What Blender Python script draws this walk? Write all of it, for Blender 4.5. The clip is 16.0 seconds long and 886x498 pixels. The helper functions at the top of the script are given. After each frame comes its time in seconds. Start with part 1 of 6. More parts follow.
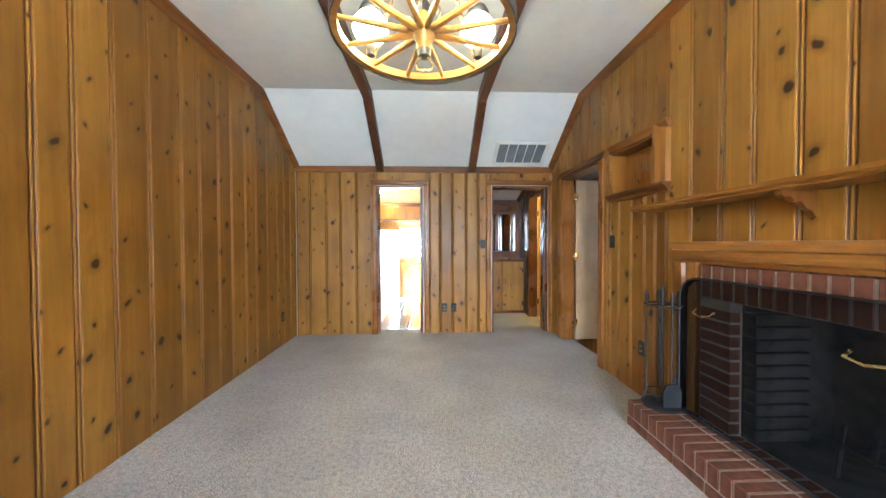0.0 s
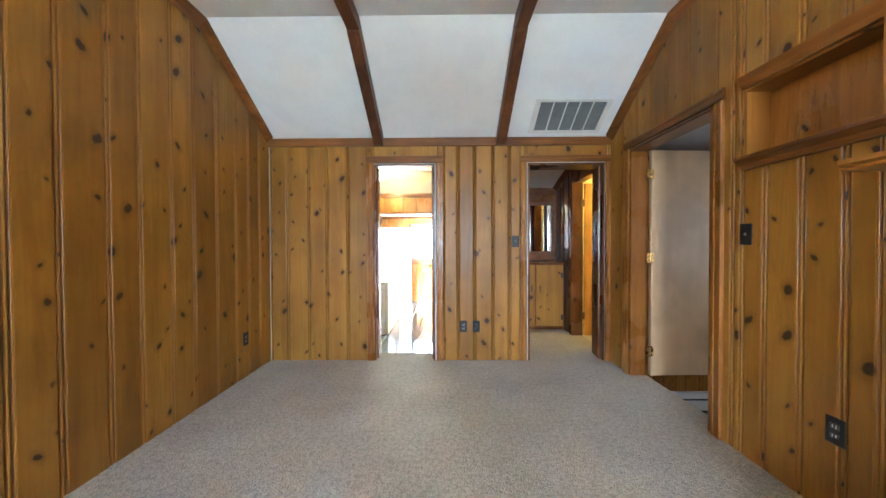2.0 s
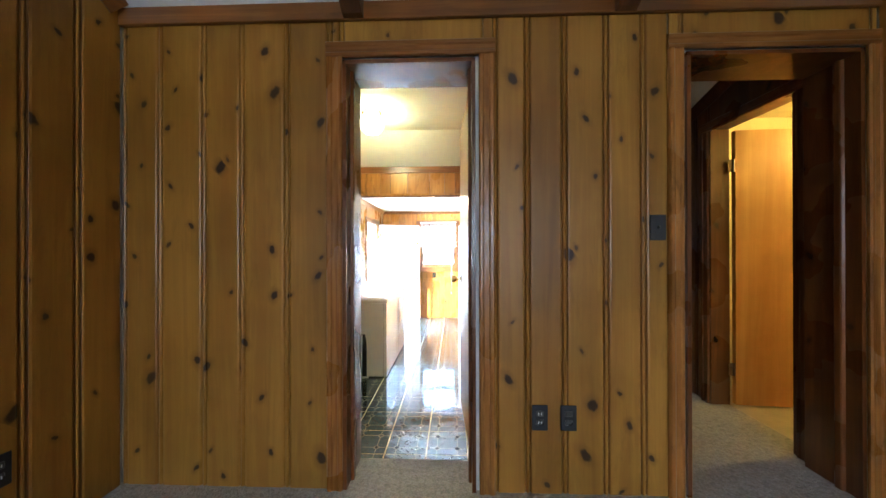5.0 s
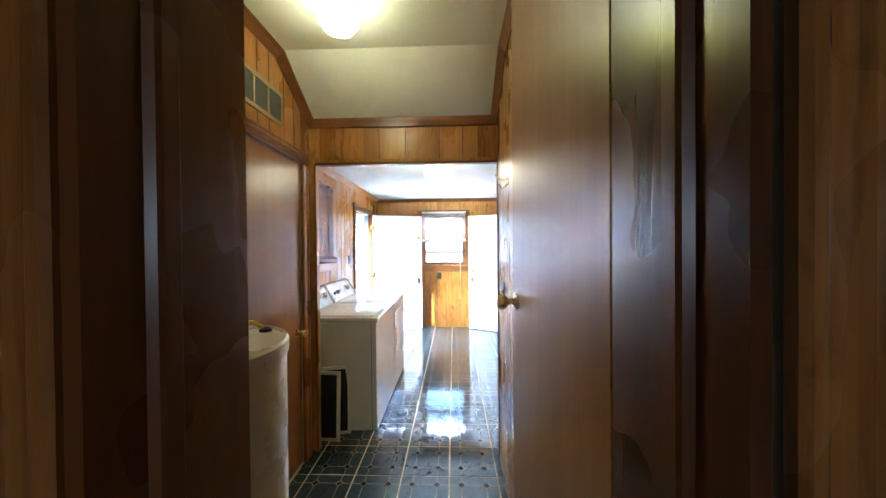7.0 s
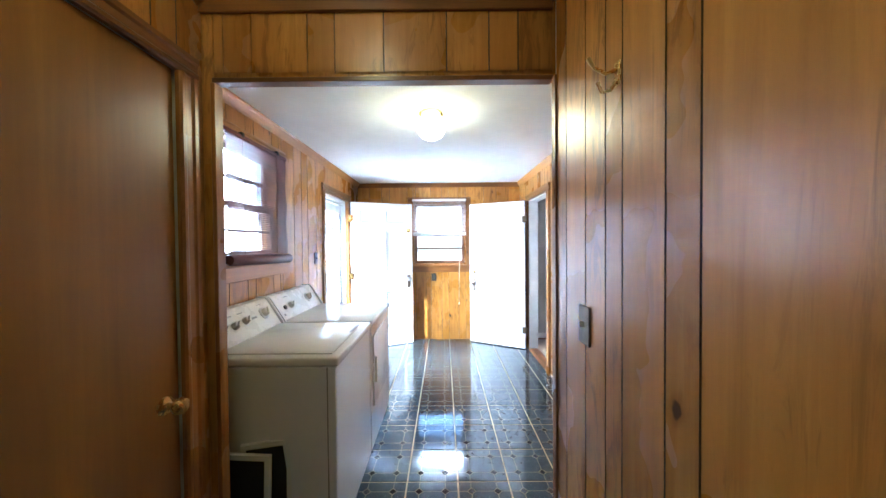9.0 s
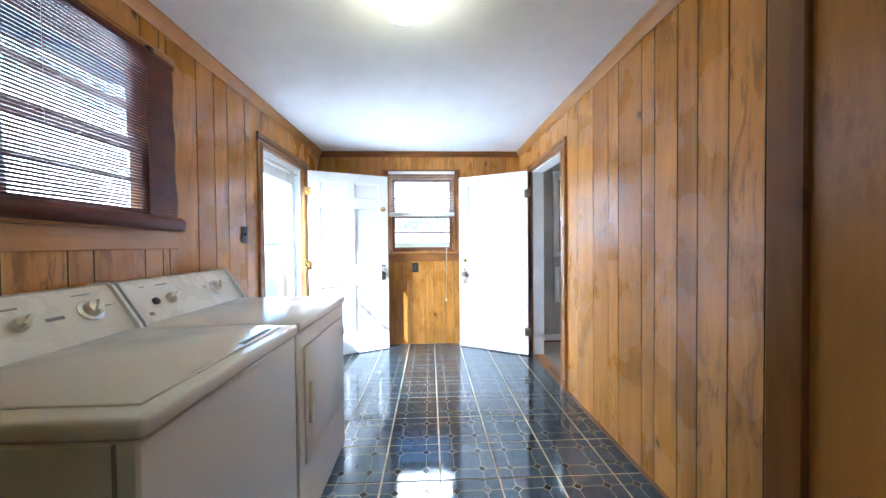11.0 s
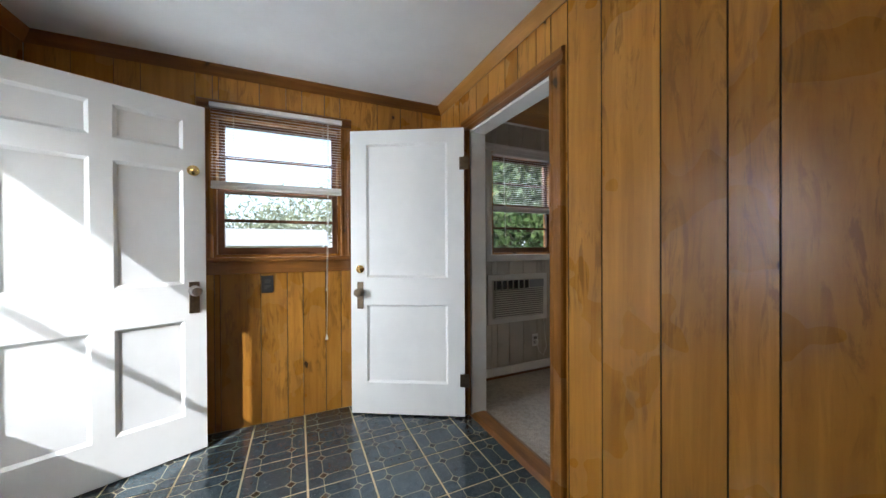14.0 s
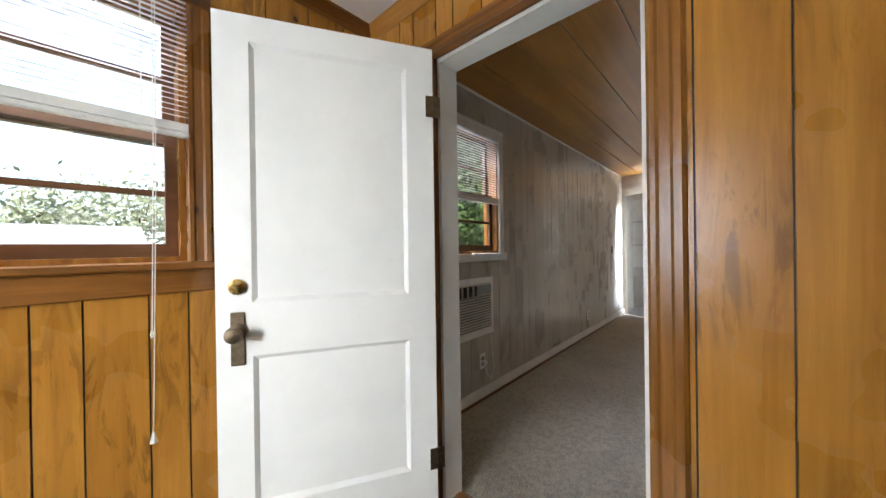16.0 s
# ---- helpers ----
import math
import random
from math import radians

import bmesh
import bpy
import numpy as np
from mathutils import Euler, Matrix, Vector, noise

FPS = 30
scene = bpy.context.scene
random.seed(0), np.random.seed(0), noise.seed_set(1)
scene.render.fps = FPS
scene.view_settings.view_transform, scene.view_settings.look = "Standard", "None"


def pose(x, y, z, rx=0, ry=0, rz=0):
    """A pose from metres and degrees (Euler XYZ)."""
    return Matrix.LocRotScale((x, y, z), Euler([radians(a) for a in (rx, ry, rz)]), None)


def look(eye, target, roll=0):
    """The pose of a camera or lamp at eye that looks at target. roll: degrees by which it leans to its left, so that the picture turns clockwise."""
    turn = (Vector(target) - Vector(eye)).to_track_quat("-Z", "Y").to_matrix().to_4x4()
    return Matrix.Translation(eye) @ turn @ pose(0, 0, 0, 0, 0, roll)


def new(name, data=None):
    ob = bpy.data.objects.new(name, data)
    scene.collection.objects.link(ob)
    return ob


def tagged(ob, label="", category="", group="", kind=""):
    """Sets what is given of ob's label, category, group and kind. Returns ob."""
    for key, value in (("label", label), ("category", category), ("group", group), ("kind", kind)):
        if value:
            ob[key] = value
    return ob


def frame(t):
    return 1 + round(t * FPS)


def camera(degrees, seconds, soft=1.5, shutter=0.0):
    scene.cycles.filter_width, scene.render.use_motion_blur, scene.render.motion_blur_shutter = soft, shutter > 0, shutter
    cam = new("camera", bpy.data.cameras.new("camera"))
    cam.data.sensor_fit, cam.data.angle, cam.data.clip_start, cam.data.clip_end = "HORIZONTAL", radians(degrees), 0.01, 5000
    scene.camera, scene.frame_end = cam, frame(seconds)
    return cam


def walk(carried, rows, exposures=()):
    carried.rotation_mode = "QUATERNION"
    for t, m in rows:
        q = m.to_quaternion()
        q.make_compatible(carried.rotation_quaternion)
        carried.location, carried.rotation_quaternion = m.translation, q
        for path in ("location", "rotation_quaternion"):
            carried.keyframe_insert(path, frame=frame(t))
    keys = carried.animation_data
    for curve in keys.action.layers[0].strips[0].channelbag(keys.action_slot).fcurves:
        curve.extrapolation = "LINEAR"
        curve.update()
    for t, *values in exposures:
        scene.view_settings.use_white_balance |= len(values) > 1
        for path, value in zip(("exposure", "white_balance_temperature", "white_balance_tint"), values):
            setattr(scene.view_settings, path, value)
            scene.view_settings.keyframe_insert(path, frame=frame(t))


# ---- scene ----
cam = camera(107.8, 16.0)
PATH = [
    (0, (0.005, -0.690, 1.226), (0.087, 1.308, 1.192), -0.2),
    (0.5, (0.012, -0.428, 1.241), (0.071, 1.571, 1.202), -0.2),
    (1, (-0.001, -0.179, 1.221), (0.044, 1.820, 1.192), -0.1),
    (1.5, (-0.003, 0.106, 1.199), (0.015, 2.106, 1.172), -0.2),
    (2, (0.027, 0.417, 1.187), (0.007, 2.417, 1.159), -0.2),
    (2.5, (0.000, 0.747, 1.197), (-0.036, 2.746, 1.157), -0.1),
    (3, (-0.007, 1.050, 1.183), (-0.071, 3.048, 1.142), -0.0),
    (3.5, (-0.028, 1.349, 1.170), (-0.102, 3.348, 1.136), -0.1),
    (4, (-0.069, 1.647, 1.124), (-0.142, 3.646, 1.125), -0.1),
    (4.2, (-0.091, 1.762, 1.120), (-0.162, 3.761, 1.129), -0.0),
    (6.5, (-0.339, 3.116, 1.11), (-0.4, 5.115, 1.095), -0.5),
    (7, (-0.356, 3.43, 1.103), (-0.423, 5.429, 1.084), -0.5),
    (7.5, (-0.377, 3.725, 1.121), (-0.445, 5.724, 1.098), -0.5),
    (8, (-0.419, 4.026, 1.138), (-0.478, 6.025, 1.109), -0.5),
    (10.5, (-0.484, 5.101, 0.871), (-0.416, 7.099, 0.835), -0.5),
    (11, (-0.442, 5.369, 0.849), (-0.361, 7.367, 0.816), -0.5),
    (11.5, (-0.423, 5.587, 0.854), (-0.281, 7.582, 0.826), -0.4),
    (12, (-0.434, 5.839, 0.858), (-0.196, 7.824, 0.825), -0.3),
    (12.5, (-0.449, 6.071, 0.848), (-0.069, 8.035, 0.818), -0.3),
    (13, (-0.43, 6.331, 0.821), (0.096, 8.261, 0.801), -0.2),
    (13.5, (-0.411, 6.569, 0.814), (0.239, 8.46, 0.797), -0.2),
    (14, (-0.435, 6.849, 0.803), (0.386, 8.672, 0.793), -0.3),
    (14.5, (-0.422, 7.098, 0.819), (0.545, 8.848, 0.805), -0.3),
    (15, (-0.39, 7.362, 0.82), (0.747, 9.007, 0.796), -0.3),
    (15.5, (-0.407, 7.602, 0.803), (0.9, 9.115, 0.785), -0.5),
    (16, (-0.382, 7.858, 0.78), (1.092, 9.209, 0.774), -0.8),
]
EXPOSURES = [(0.0, 5.25, 4850, 8), (1.5, 5.2, 4850, 8), (4.0, 4.85, 4850, 8), (6.3, 3.05, 4750, 8), (8.0, 2.72, 4600, 8), (10.5, 2.15, 4650, 8), (11.0, 2.05, 4700, 8), (12.5, 1.3, 5000, 8), (13.5, 0.8, 5300, 8), (14.5, 0.35, 5900, 8), (16.0, 0.75, 6000, 8)]
walk(cam, [(t, look(eye, target, roll)) for t, eye, target, roll in PATH], EXPOSURES)

# ---- sky, sun, lamps ----
world = bpy.data.worlds.new("sky")
scene.world = world
world.use_nodes = True
SUN_WAY = Vector((1.0, 1.10, -1.09)).normalized()
sky = world.node_tree.nodes.new("ShaderNodeTexSky")
sky.sky_type = 'NISHITA'
sky.sun_disc = False
sky.dust_density = 4.0
sky.sun_elevation = math.asin(-SUN_WAY.z)
sky.sun_rotation = math.atan2(-SUN_WAY.x, -SUN_WAY.y)
sky_back = world.node_tree.nodes["Background"]
sky_back.inputs["Strength"].default_value = 0.15
world.node_tree.links.new(sky.outputs["Color"], sky_back.inputs["Color"])


def lamp(name, kind, m, energy, colour=(1, 1, 1), size=0.1, size_y=None):
    data = bpy.data.lights.new(name, kind)
    data.energy, data.color = energy, colour
    if kind == 'AREA':
        data.shape = 'RECTANGLE' if size_y else 'DISK'
        data.size = size
        if size_y:
            data.size_y = size_y
    elif kind == 'POINT':
        data.shadow_soft_size = size
    ob = new(name, data)
    ob.matrix_world = m
    return ob


# the open sky beyond the laundry's door and windows
lamp("laundry_door_daylight", 'AREA', look((-2.9, 8.0, 1.3), (0.0, 7.7, 1.5)), 90, (1.0, 0.98, 0.94), 1.2, 1.7)
lamp("back_window_daylight", 'AREA', look((-0.53, 10.25, 2.45), (-0.5, 8.6, 0.3)), 145, (0.93, 0.97, 1.0), 1.0, 0.9)
lamp("far_window_daylight", 'AREA', look((1.52, 10.25, 2.45), (1.6, 8.6, 0.2)), 90, (0.93, 0.97, 1.0), 1.0, 0.9)
sun = lamp("sun", 'SUN', look((-8, -8, 9), Vector((-8, -8, 9)) + SUN_WAY), 5.0, (1, 0.95, 0.88))
sun.data.angle = radians(0.6)
# daylight through the living room's window behind the walk
lamp("window_daylight", 'AREA', look((0.0, -5.45, 1.5), (0.0, 0.0, 1.35)), 6.0, (0.86, 0.93, 1.0), 2.6, 1.5)
# added fill lamp inside the side room, standing in for an unseen window
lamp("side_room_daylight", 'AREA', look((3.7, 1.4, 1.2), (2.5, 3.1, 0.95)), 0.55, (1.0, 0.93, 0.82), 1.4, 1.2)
# daylight through the far room's door and the hall
lamp("far_room_daylight", 'AREA', look((5.95, 8.8, 0.62), (3.0, 8.6, 0.3)), 125, (0.9, 0.95, 1.0), 0.85, 1.8)
lamp("laundry_lamp_light", 'POINT', pose(-0.55, 6.72, 1.76), 1.3, (1.0, 0.76, 0.32), 0.08)
lamp("passage_lamp_light", 'POINT', pose(-0.88, 4.92, 2.06), 0.48, (1.0, 0.80, 0.04), 0.08)
lamp("side_bath_light", 'POINT', pose(2.7, 4.15, 1.95), 1.9, (1.0, 0.70, 0.14), 0.08)

# ---- materials ----
def material(name):
    m = bpy.data.materials.new(name)
    m.use_nodes = True
    nt = m.node_tree
    return m, nt, nt.nodes["Principled BSDF"]


def node(nt, kind, **inputs):
    n = nt.nodes.new(kind)
    for k, v in inputs.items():
        n.inputs[k.replace("_", " ")].default_value = v
    return n


def ramp(nt, src, stops):
    r = nt.nodes.new("ShaderNodeValToRGB")
    while len(r.color_ramp.elements) < len(stops):
        r.color_ramp.elements.new(0.5)
    for e, (p, c) in zip(r.color_ramp.elements, stops):
        e.position = p
        e.color = (*c, 1) if len(c) == 3 else c
    r.color_ramp.interpolation = 'EASE'
    nt.links.new(src, r.inputs[0])
    return r.outputs[0]


def mix(nt, fac, a, b, mode='MIX'):
    n = nt.nodes.new("ShaderNodeMix")
    n.data_type, n.blend_type = 'RGBA', mode
    for sock, v in ((n.inputs[0], fac), (n.inputs[6], a), (n.inputs[7], b)):
        if isinstance(v, (int, float)):
            sock.default_value = v
        elif isinstance(v, tuple):
            sock.default_value = (*v, 1)
        else:
            nt.links.new(v, sock)
    return n.outputs[2]


def maths(nt, op, a, b=0.0):
    n = nt.nodes.new("ShaderNodeMath")
    n.operation = op
    for sock, v in ((n.inputs[0], a), (n.inputs[1], b)):
        if isinstance(v, (int, float)):
            sock.default_value = v
        else:
            nt.links.new(v, sock)
    return n.outputs[0]


def place(nt, scale=(1, 1, 1), vary=True):
    """Object coordinates, scaled, moved by a random amount for each object."""
    tc = nt.nodes.new("ShaderNodeTexCoord")
    mp = nt.nodes.new("ShaderNodeMapping")
    mp.inputs["Scale"].default_value = scale
    nt.links.new(tc.outputs["Object"], mp.inputs["Vector"])
    if vary:
        info = nt.nodes.new("ShaderNodeObjectInfo")
        off = maths(nt, 'MULTIPLY', info.outputs["Random"], 37.0)
        nt.links.new(off, mp.inputs["Location"])
    return mp.outputs["Vector"]


def bump(nt, bsdf, height, strength=0.2, dist=0.002):
    b = nt.nodes.new("ShaderNodeBump")
    b.inputs["Strength"].default_value, b.inputs["Distance"].default_value = strength, dist
    nt.links.new(height, b.inputs["Height"])
    nt.links.new(b.outputs[0], bsdf.inputs["Normal"])


def noise_of(nt, vec, scale, detail=4.0, rough=0.55, distort=0.0):
    n = node(nt, "ShaderNodeTexNoise", Scale=scale, Detail=detail, Roughness=rough, Distortion=distort)
    nt.links.new(vec, n.inputs["Vector"])
    return n.outputs["Fac"]


def wood(name, light, dark, axis=2, knots=0.0, rough=0.32, coat=0.25, grain=1.0, blotch=0.5, knot_scale=(4.4, 3.0), streak=0.0, tone_range=1.0):
    """Varnished wood with grain along the axis; knots: share of the cells that hold one."""
    m, nt, b = material(name)
    st = [14.0 * grain, 14.0 * grain, 14.0 * grain]
    st[axis] = 0.9 * grain
    v = place(nt, st)
    n1 = noise_of(nt, v, 1.0, 8, 0.66, 0.6)
    fine = [60.0, 60.0, 60.0]
    fine[axis] = 1.3
    n2 = noise_of(nt, place(nt, fine), 1.0, 2, 0.6)
    big = noise_of(nt, place(nt, (1, 1, 1)), 2.3, 3, 0.5)
    mid = tuple((a + c) / 2 for a, c in zip(light, dark))
    col = ramp(nt, n1, [(0.36, dark), (0.5, mid), (0.64, light)])
    col = mix(nt, ramp(nt, n2, [(0.42, (0, 0, 0)), (0.62, (0.28,) * 3)]), col, dark)
    info = nt.nodes.new("ShaderNodeObjectInfo")
    tone = ramp(nt, info.outputs["Random"], [(0.0, (1 - 0.26 * tone_range, 1 - 0.30 * tone_range, 1 - 0.34 * tone_range)), (0.5, (1, 1, 1)), (1.0, (1 + 0.14 * tone_range, 1 + 0.16 * tone_range, 1 + 0.2 * tone_range))])
    col = mix(nt, 1.0, col, tone, 'MULTIPLY')
    shade = ramp(nt, big, [(0.35, (1 - blotch * 0.5,) * 3), (0.65, (1.08, 1.08, 1.08))])
    col = mix(nt, 1.0, col, shade, 'MULTIPLY')
    if streak:
        sv = [15.0, 15.0, 15.0]
        sv[axis] = 2.6
        sn = noise_of(nt, place(nt, sv), 1.0, 6, 0.68, 2.2)
        sc = noise_of(nt, place(nt, (2.2, 2.2, 1.6)), 1.0, 3, 0.6)
        sf = maths(nt, 'MULTIPLY', ramp(nt, sn, [(0.49, (0, 0, 0)), (0.62, (1, 1, 1))]), ramp(nt, sc, [(0.40, (0, 0, 0)), (0.60, (streak,) * 3)]))
        col = mix(nt, sf, col, tuple(c * 0.5 for c in dark))
    if knots:
        tc = nt.nodes.new("ShaderNodeTexCoord")
        xyz = nt.nodes.new("ShaderNodeSeparateXYZ")
        nt.links.new(tc.outputs["Object"], xyz.inputs[0])
        shift = maths(nt, 'MULTIPLY', info.outputs["Random"], 37.0)
        along = maths(nt, 'ADD', maths(nt, 'MULTIPLY', maths(nt, 'ADD', xyz.outputs[0], xyz.outputs[1]), knot_scale[0]), shift)
        upward = maths(nt, 'ADD', maths(nt, 'MULTIPLY', xyz.outputs[2], knot_scale[1]), shift)
        flat = nt.nodes.new("ShaderNodeCombineXYZ")
        nt.links.new(along, flat.inputs[0])
        nt.links.new(upward, flat.inputs[1])
        kv = flat.outputs[0]
        wob = nt.nodes.new("ShaderNodeTexNoise")
        wob.inputs["Scale"].default_value = 6.0
        wob.inputs["Detail"].default_value = 4.0
        nt.links.new(kv, wob.inputs["Vector"])
        moved = nt.nodes.new("ShaderNodeVectorMath")
        moved.operation = 'MULTIPLY_ADD'
        moved.inputs[1].default_value = (0.11, 0.13, 0.0)
        nt.links.new(wob.outputs["Color"], moved.inputs[0])
        nt.links.new(kv, moved.inputs[2])
        vo = nt.nodes.new("ShaderNodeTexVoronoi")
        vo.voronoi_dimensions = '2D'
        vo.inputs["Scale"].default_value = 1.0
        nt.links.new(moved.outputs[0], vo.inputs["Vector"])
        sep = nt.nodes.new("ShaderNodeSeparateColor")
        nt.links.new(vo.outputs["Color"], sep.inputs[0])
        chosen = maths(nt, 'LESS_THAN', sep.outputs[0], knots)
        away = nt.nodes.new("ShaderNodeVectorMath")
        away.operation = 'SUBTRACT'
        nt.links.new(moved.outputs[0], away.inputs[0])
        nt.links.new(vo.outputs["Position"], away.inputs[1])
        d = nt.nodes.new("ShaderNodeSeparateXYZ")
        nt.links.new(away.outputs[0], d.inputs[0])
        # each knot is an ellipse with its own lean and size
        lean = maths(nt, 'MULTIPLY', maths(nt, 'SUBTRACT', sep.outputs[2], 0.5), 1.3)
        dx = maths(nt, 'ADD', d.outputs[0], maths(nt, 'MULTIPLY', d.outputs[1], lean))
        size = maths(nt, 'ADD', maths(nt, 'MULTIPLY', maths(nt, 'POWER', sep.outputs[1], 3.0), 0.085), 0.048)

        def reach(stretch):
            yy = maths(nt, 'MULTIPLY', d.outputs[1], stretch)
            return maths(nt, 'DIVIDE', maths(nt, 'SQRT', maths(nt, 'ADD', maths(nt, 'MULTIPLY', dx, dx), maths(nt, 'MULTIPLY', yy, yy))), size)

        halo = ramp(nt, maths(nt, 'MULTIPLY', reach(0.8), 0.3), [(0.25, (1, 1, 1)), (0.72, (0, 0, 0))])
        disc = ramp(nt, maths(nt, 'MULTIPLY', reach(0.9), 0.5), [(0.30, (1, 1, 1)), (0.58, (0, 0, 0))])
        depth = ramp(nt, sep.outputs[1], [(0.0, (0.75,) * 3), (0.5, (0.97,) * 3)])
        col = mix(nt, maths(nt, 'MULTIPLY', maths(nt, 'MULTIPLY', halo, chosen), 0.45), col, tuple(c * 0.5 for c in dark))
        col = mix(nt, maths(nt, 'MULTIPLY', maths(nt, 'MULTIPLY', disc, chosen), depth), col, (0.026, 0.009, 0.004))
    nt.links.new(col, b.inputs["Base Color"])
    r = ramp(nt, big, [(0.3, (rough - 0.02,) * 3), (0.7, (rough + 0.03,) * 3)])
    nt.links.new(r, b.inputs["Roughness"])
    b.inputs["Coat Weight"].default_value = coat
    b.inputs["Coat Roughness"].default_value = 0.22
    b.inputs["Specular IOR Level"].default_value = 0.35
    bump(nt, b, n2, 0.04, 0.001)
    return m


def paint(name, colour, rough=0.45, vary=0.06, bumps=0.08, scale=6.0, dirt=0.0, bump_scale=90.0, dist=0.002):
    m, nt, b = material(name)
    v = place(nt, (1, 1, 1), False)
    n = noise_of(nt, v, scale, 5, 0.6)
    lo = tuple(c * (1 - vary * 2) for c in colour)
    col = ramp(nt, n, [(0.3, lo), (0.65, colour)])
    if dirt:
        d = noise_of(nt, v, 23.0, 6, 0.7)
        col = mix(nt, ramp(nt, d, [(0.62, (0, 0, 0)), (0.75, (dirt,) * 3)]), col, tuple(c * 0.45 for c in colour))
    nt.links.new(col, b.inputs["Base Color"])
    nt.links.new(ramp(nt, n, [(0.3, (rough + 0.08,) * 3), (0.7, (rough - 0.05,) * 3)]), b.inputs["Roughness"])
    bump(nt, b, noise_of(nt, v, bump_scale, 4, 0.6), bumps, dist)
    return m


def metal(name, colour, rough=0.3, vary=0.1):
    m, nt, b = material(name)
    n = noise_of(nt, place(nt, (1, 1, 1)), 35.0, 4, 0.6)
    nt.links.new(ramp(nt, n, [(0.3, tuple(c * 0.7 for c in colour)), (0.7, colour)]), b.inputs["Base Color"])
    nt.links.new(ramp(nt, n, [(0.3, (rough + vary,) * 3), (0.7, (rough,) * 3)]), b.inputs["Roughness"])
    b.inputs["Metallic"].default_value = 1.0
    return m


def glow(name, colour, strength):
    m, nt, b = material(name)
    b.inputs["Base Color"].default_value = (0.9, 0.88, 0.8, 1)
    b.inputs["Emission Color"].default_value = (*colour, 1)
    b.inputs["Emission Strength"].default_value = strength
    return m


def glass_mat(name, tint=(1, 1, 1), rough=0.0):
    m, nt, b = material(name)
    b.inputs["Base Color"].default_value = (*tint, 1)
    b.inputs["Transmission Weight"].default_value = 1.0
    b.inputs["Roughness"].default_value = rough
    b.inputs["IOR"].default_value = 1.45
    return m


def carpet_mat(name, light, dark):
    m, nt, b = material(name)
    v = place(nt, (1, 1, 1), False)
    vo = node(nt, "ShaderNodeTexVoronoi", Scale=120.0)
    nt.links.new(v, vo.inputs["Vector"])
    n = noise_of(nt, v, 140.0, 3, 0.6)
    big = noise_of(nt, v, 1.6, 4, 0.55)
    fl = noise_of(nt, v, 38.0, 3, 0.7)
    col = ramp(nt, fl, [(0.32, dark), (0.62, light)])
    col = mix(nt, maths(nt, 'MULTIPLY', vo.outputs["Distance"], 0.6), col, tuple(c * 0.45 for c in dark))
    col = mix(nt, 1.0, col, ramp(nt, big, [(0.35, (0.88, 0.87, 0.86)), (0.65, (1.05, 1.05, 1.05))]), 'MULTIPLY')
    nt.links.new(col, b.inputs["Base Color"])
    b.inputs["Roughness"].default_value = 0.95
    b.inputs["Sheen Weight"].default_value = 0.15
    h = maths(nt, 'SUBTRACT', maths(nt, 'MULTIPLY', n, 0.4), vo.outputs["Distance"])
    bump(nt, b, h, 0.9, 0.008)
    return m


PINE = wood("knotty_pine", (0.375, 0.190, 0.022), (0.262, 0.120, 0.0125), 2, 0.80, 0.40, 0.03, 0.5, 0.25, (5.0, 4.4), 0.2)
PINE_GROOVE = paint("pine_groove", (0.24, 0.105, 0.016), 0.42)
# darker pine: shade of the hall and door jambs put into the colour
PINE_SHADED = wood("shaded_pine", (0.17, 0.062, 0.013), (0.085, 0.028, 0.006), 2, 0.25, 0.28, 0.2, 0.8, 0.2, (5.0, 3.6))
PINE_X = wood("pine_trim_x", (0.27, 0.112, 0.022), (0.13, 0.046, 0.008), 0, 0.10, 0.30, 0.2)
PINE_Y = wood("pine_trim_y", (0.27, 0.112, 0.022), (0.13, 0.046, 0.008), 1, 0.10, 0.30, 0.2)
PINE_Z = wood("pine_trim_z", (0.34, 0.150, 0.028), (0.19, 0.072, 0.012), 2, 0.08, 0.28, 0.08, 1.3, 0.2, (4.6, 3.6), 0.4)
BEAM = wood("stained_beam", (0.17, 0.065, 0.022), (0.085, 0.03, 0.010), 1, 0.0, 0.45, 0.1)
PLY_TRIM = wood("tan_trim", (0.44, 0.215, 0.05), (0.30, 0.135, 0.028), 1, 0.0, 0.3, 0.15, 1.0, 0.15)
PLY = wood("ply_panelling", (0.49, 0.232, 0.037), (0.35, 0.150, 0.020), 2, 0.12, 0.28, 0.10, 0.9, 0.10, (4.4, 3.0), 0.72, 0.7)
PLY_DARK = paint("groove_stain", (0.06, 0.035, 0.02), 0.5)
DOOR_BROWN = wood("brown_slab_door", (0.33, 0.152, 0.020), (0.25, 0.108, 0.0135), 2, 0.0, 0.36, 0.10, 0.5, 0.15)
DOOR_BIRCH = wood("pale_birch_door", (0.60, 0.45, 0.27), (0.52, 0.37, 0.21), 2, 0.0, 0.4, 0.1, 0.2, 0.35, (4, 3), 0.0, 0.3)
CEIL = paint("white_ceiling_paint", (0.80, 0.82, 0.82), 0.75, 0.02, 0.12)
WHITE_DOOR = paint("white_door_paint", (0.80, 0.80, 0.78), 0.33, 0.03, 0.12, 3.0, 0.08)
WHITE = paint("white_trim_paint", (0.74, 0.73, 0.70), 0.4, 0.05, 0.1, 5.0, 0.1)
ENAMEL = paint("white_enamel", (0.66, 0.655, 0.645), 0.16, 0.01, 0.01)
GREY_PANEL = wood("grey_panelling", (0.46, 0.425, 0.37), (0.42, 0.388, 0.335), 2, 0.0, 0.28, 0.2, 0.8, 0.12, (4, 3), 0.0, 0.3)
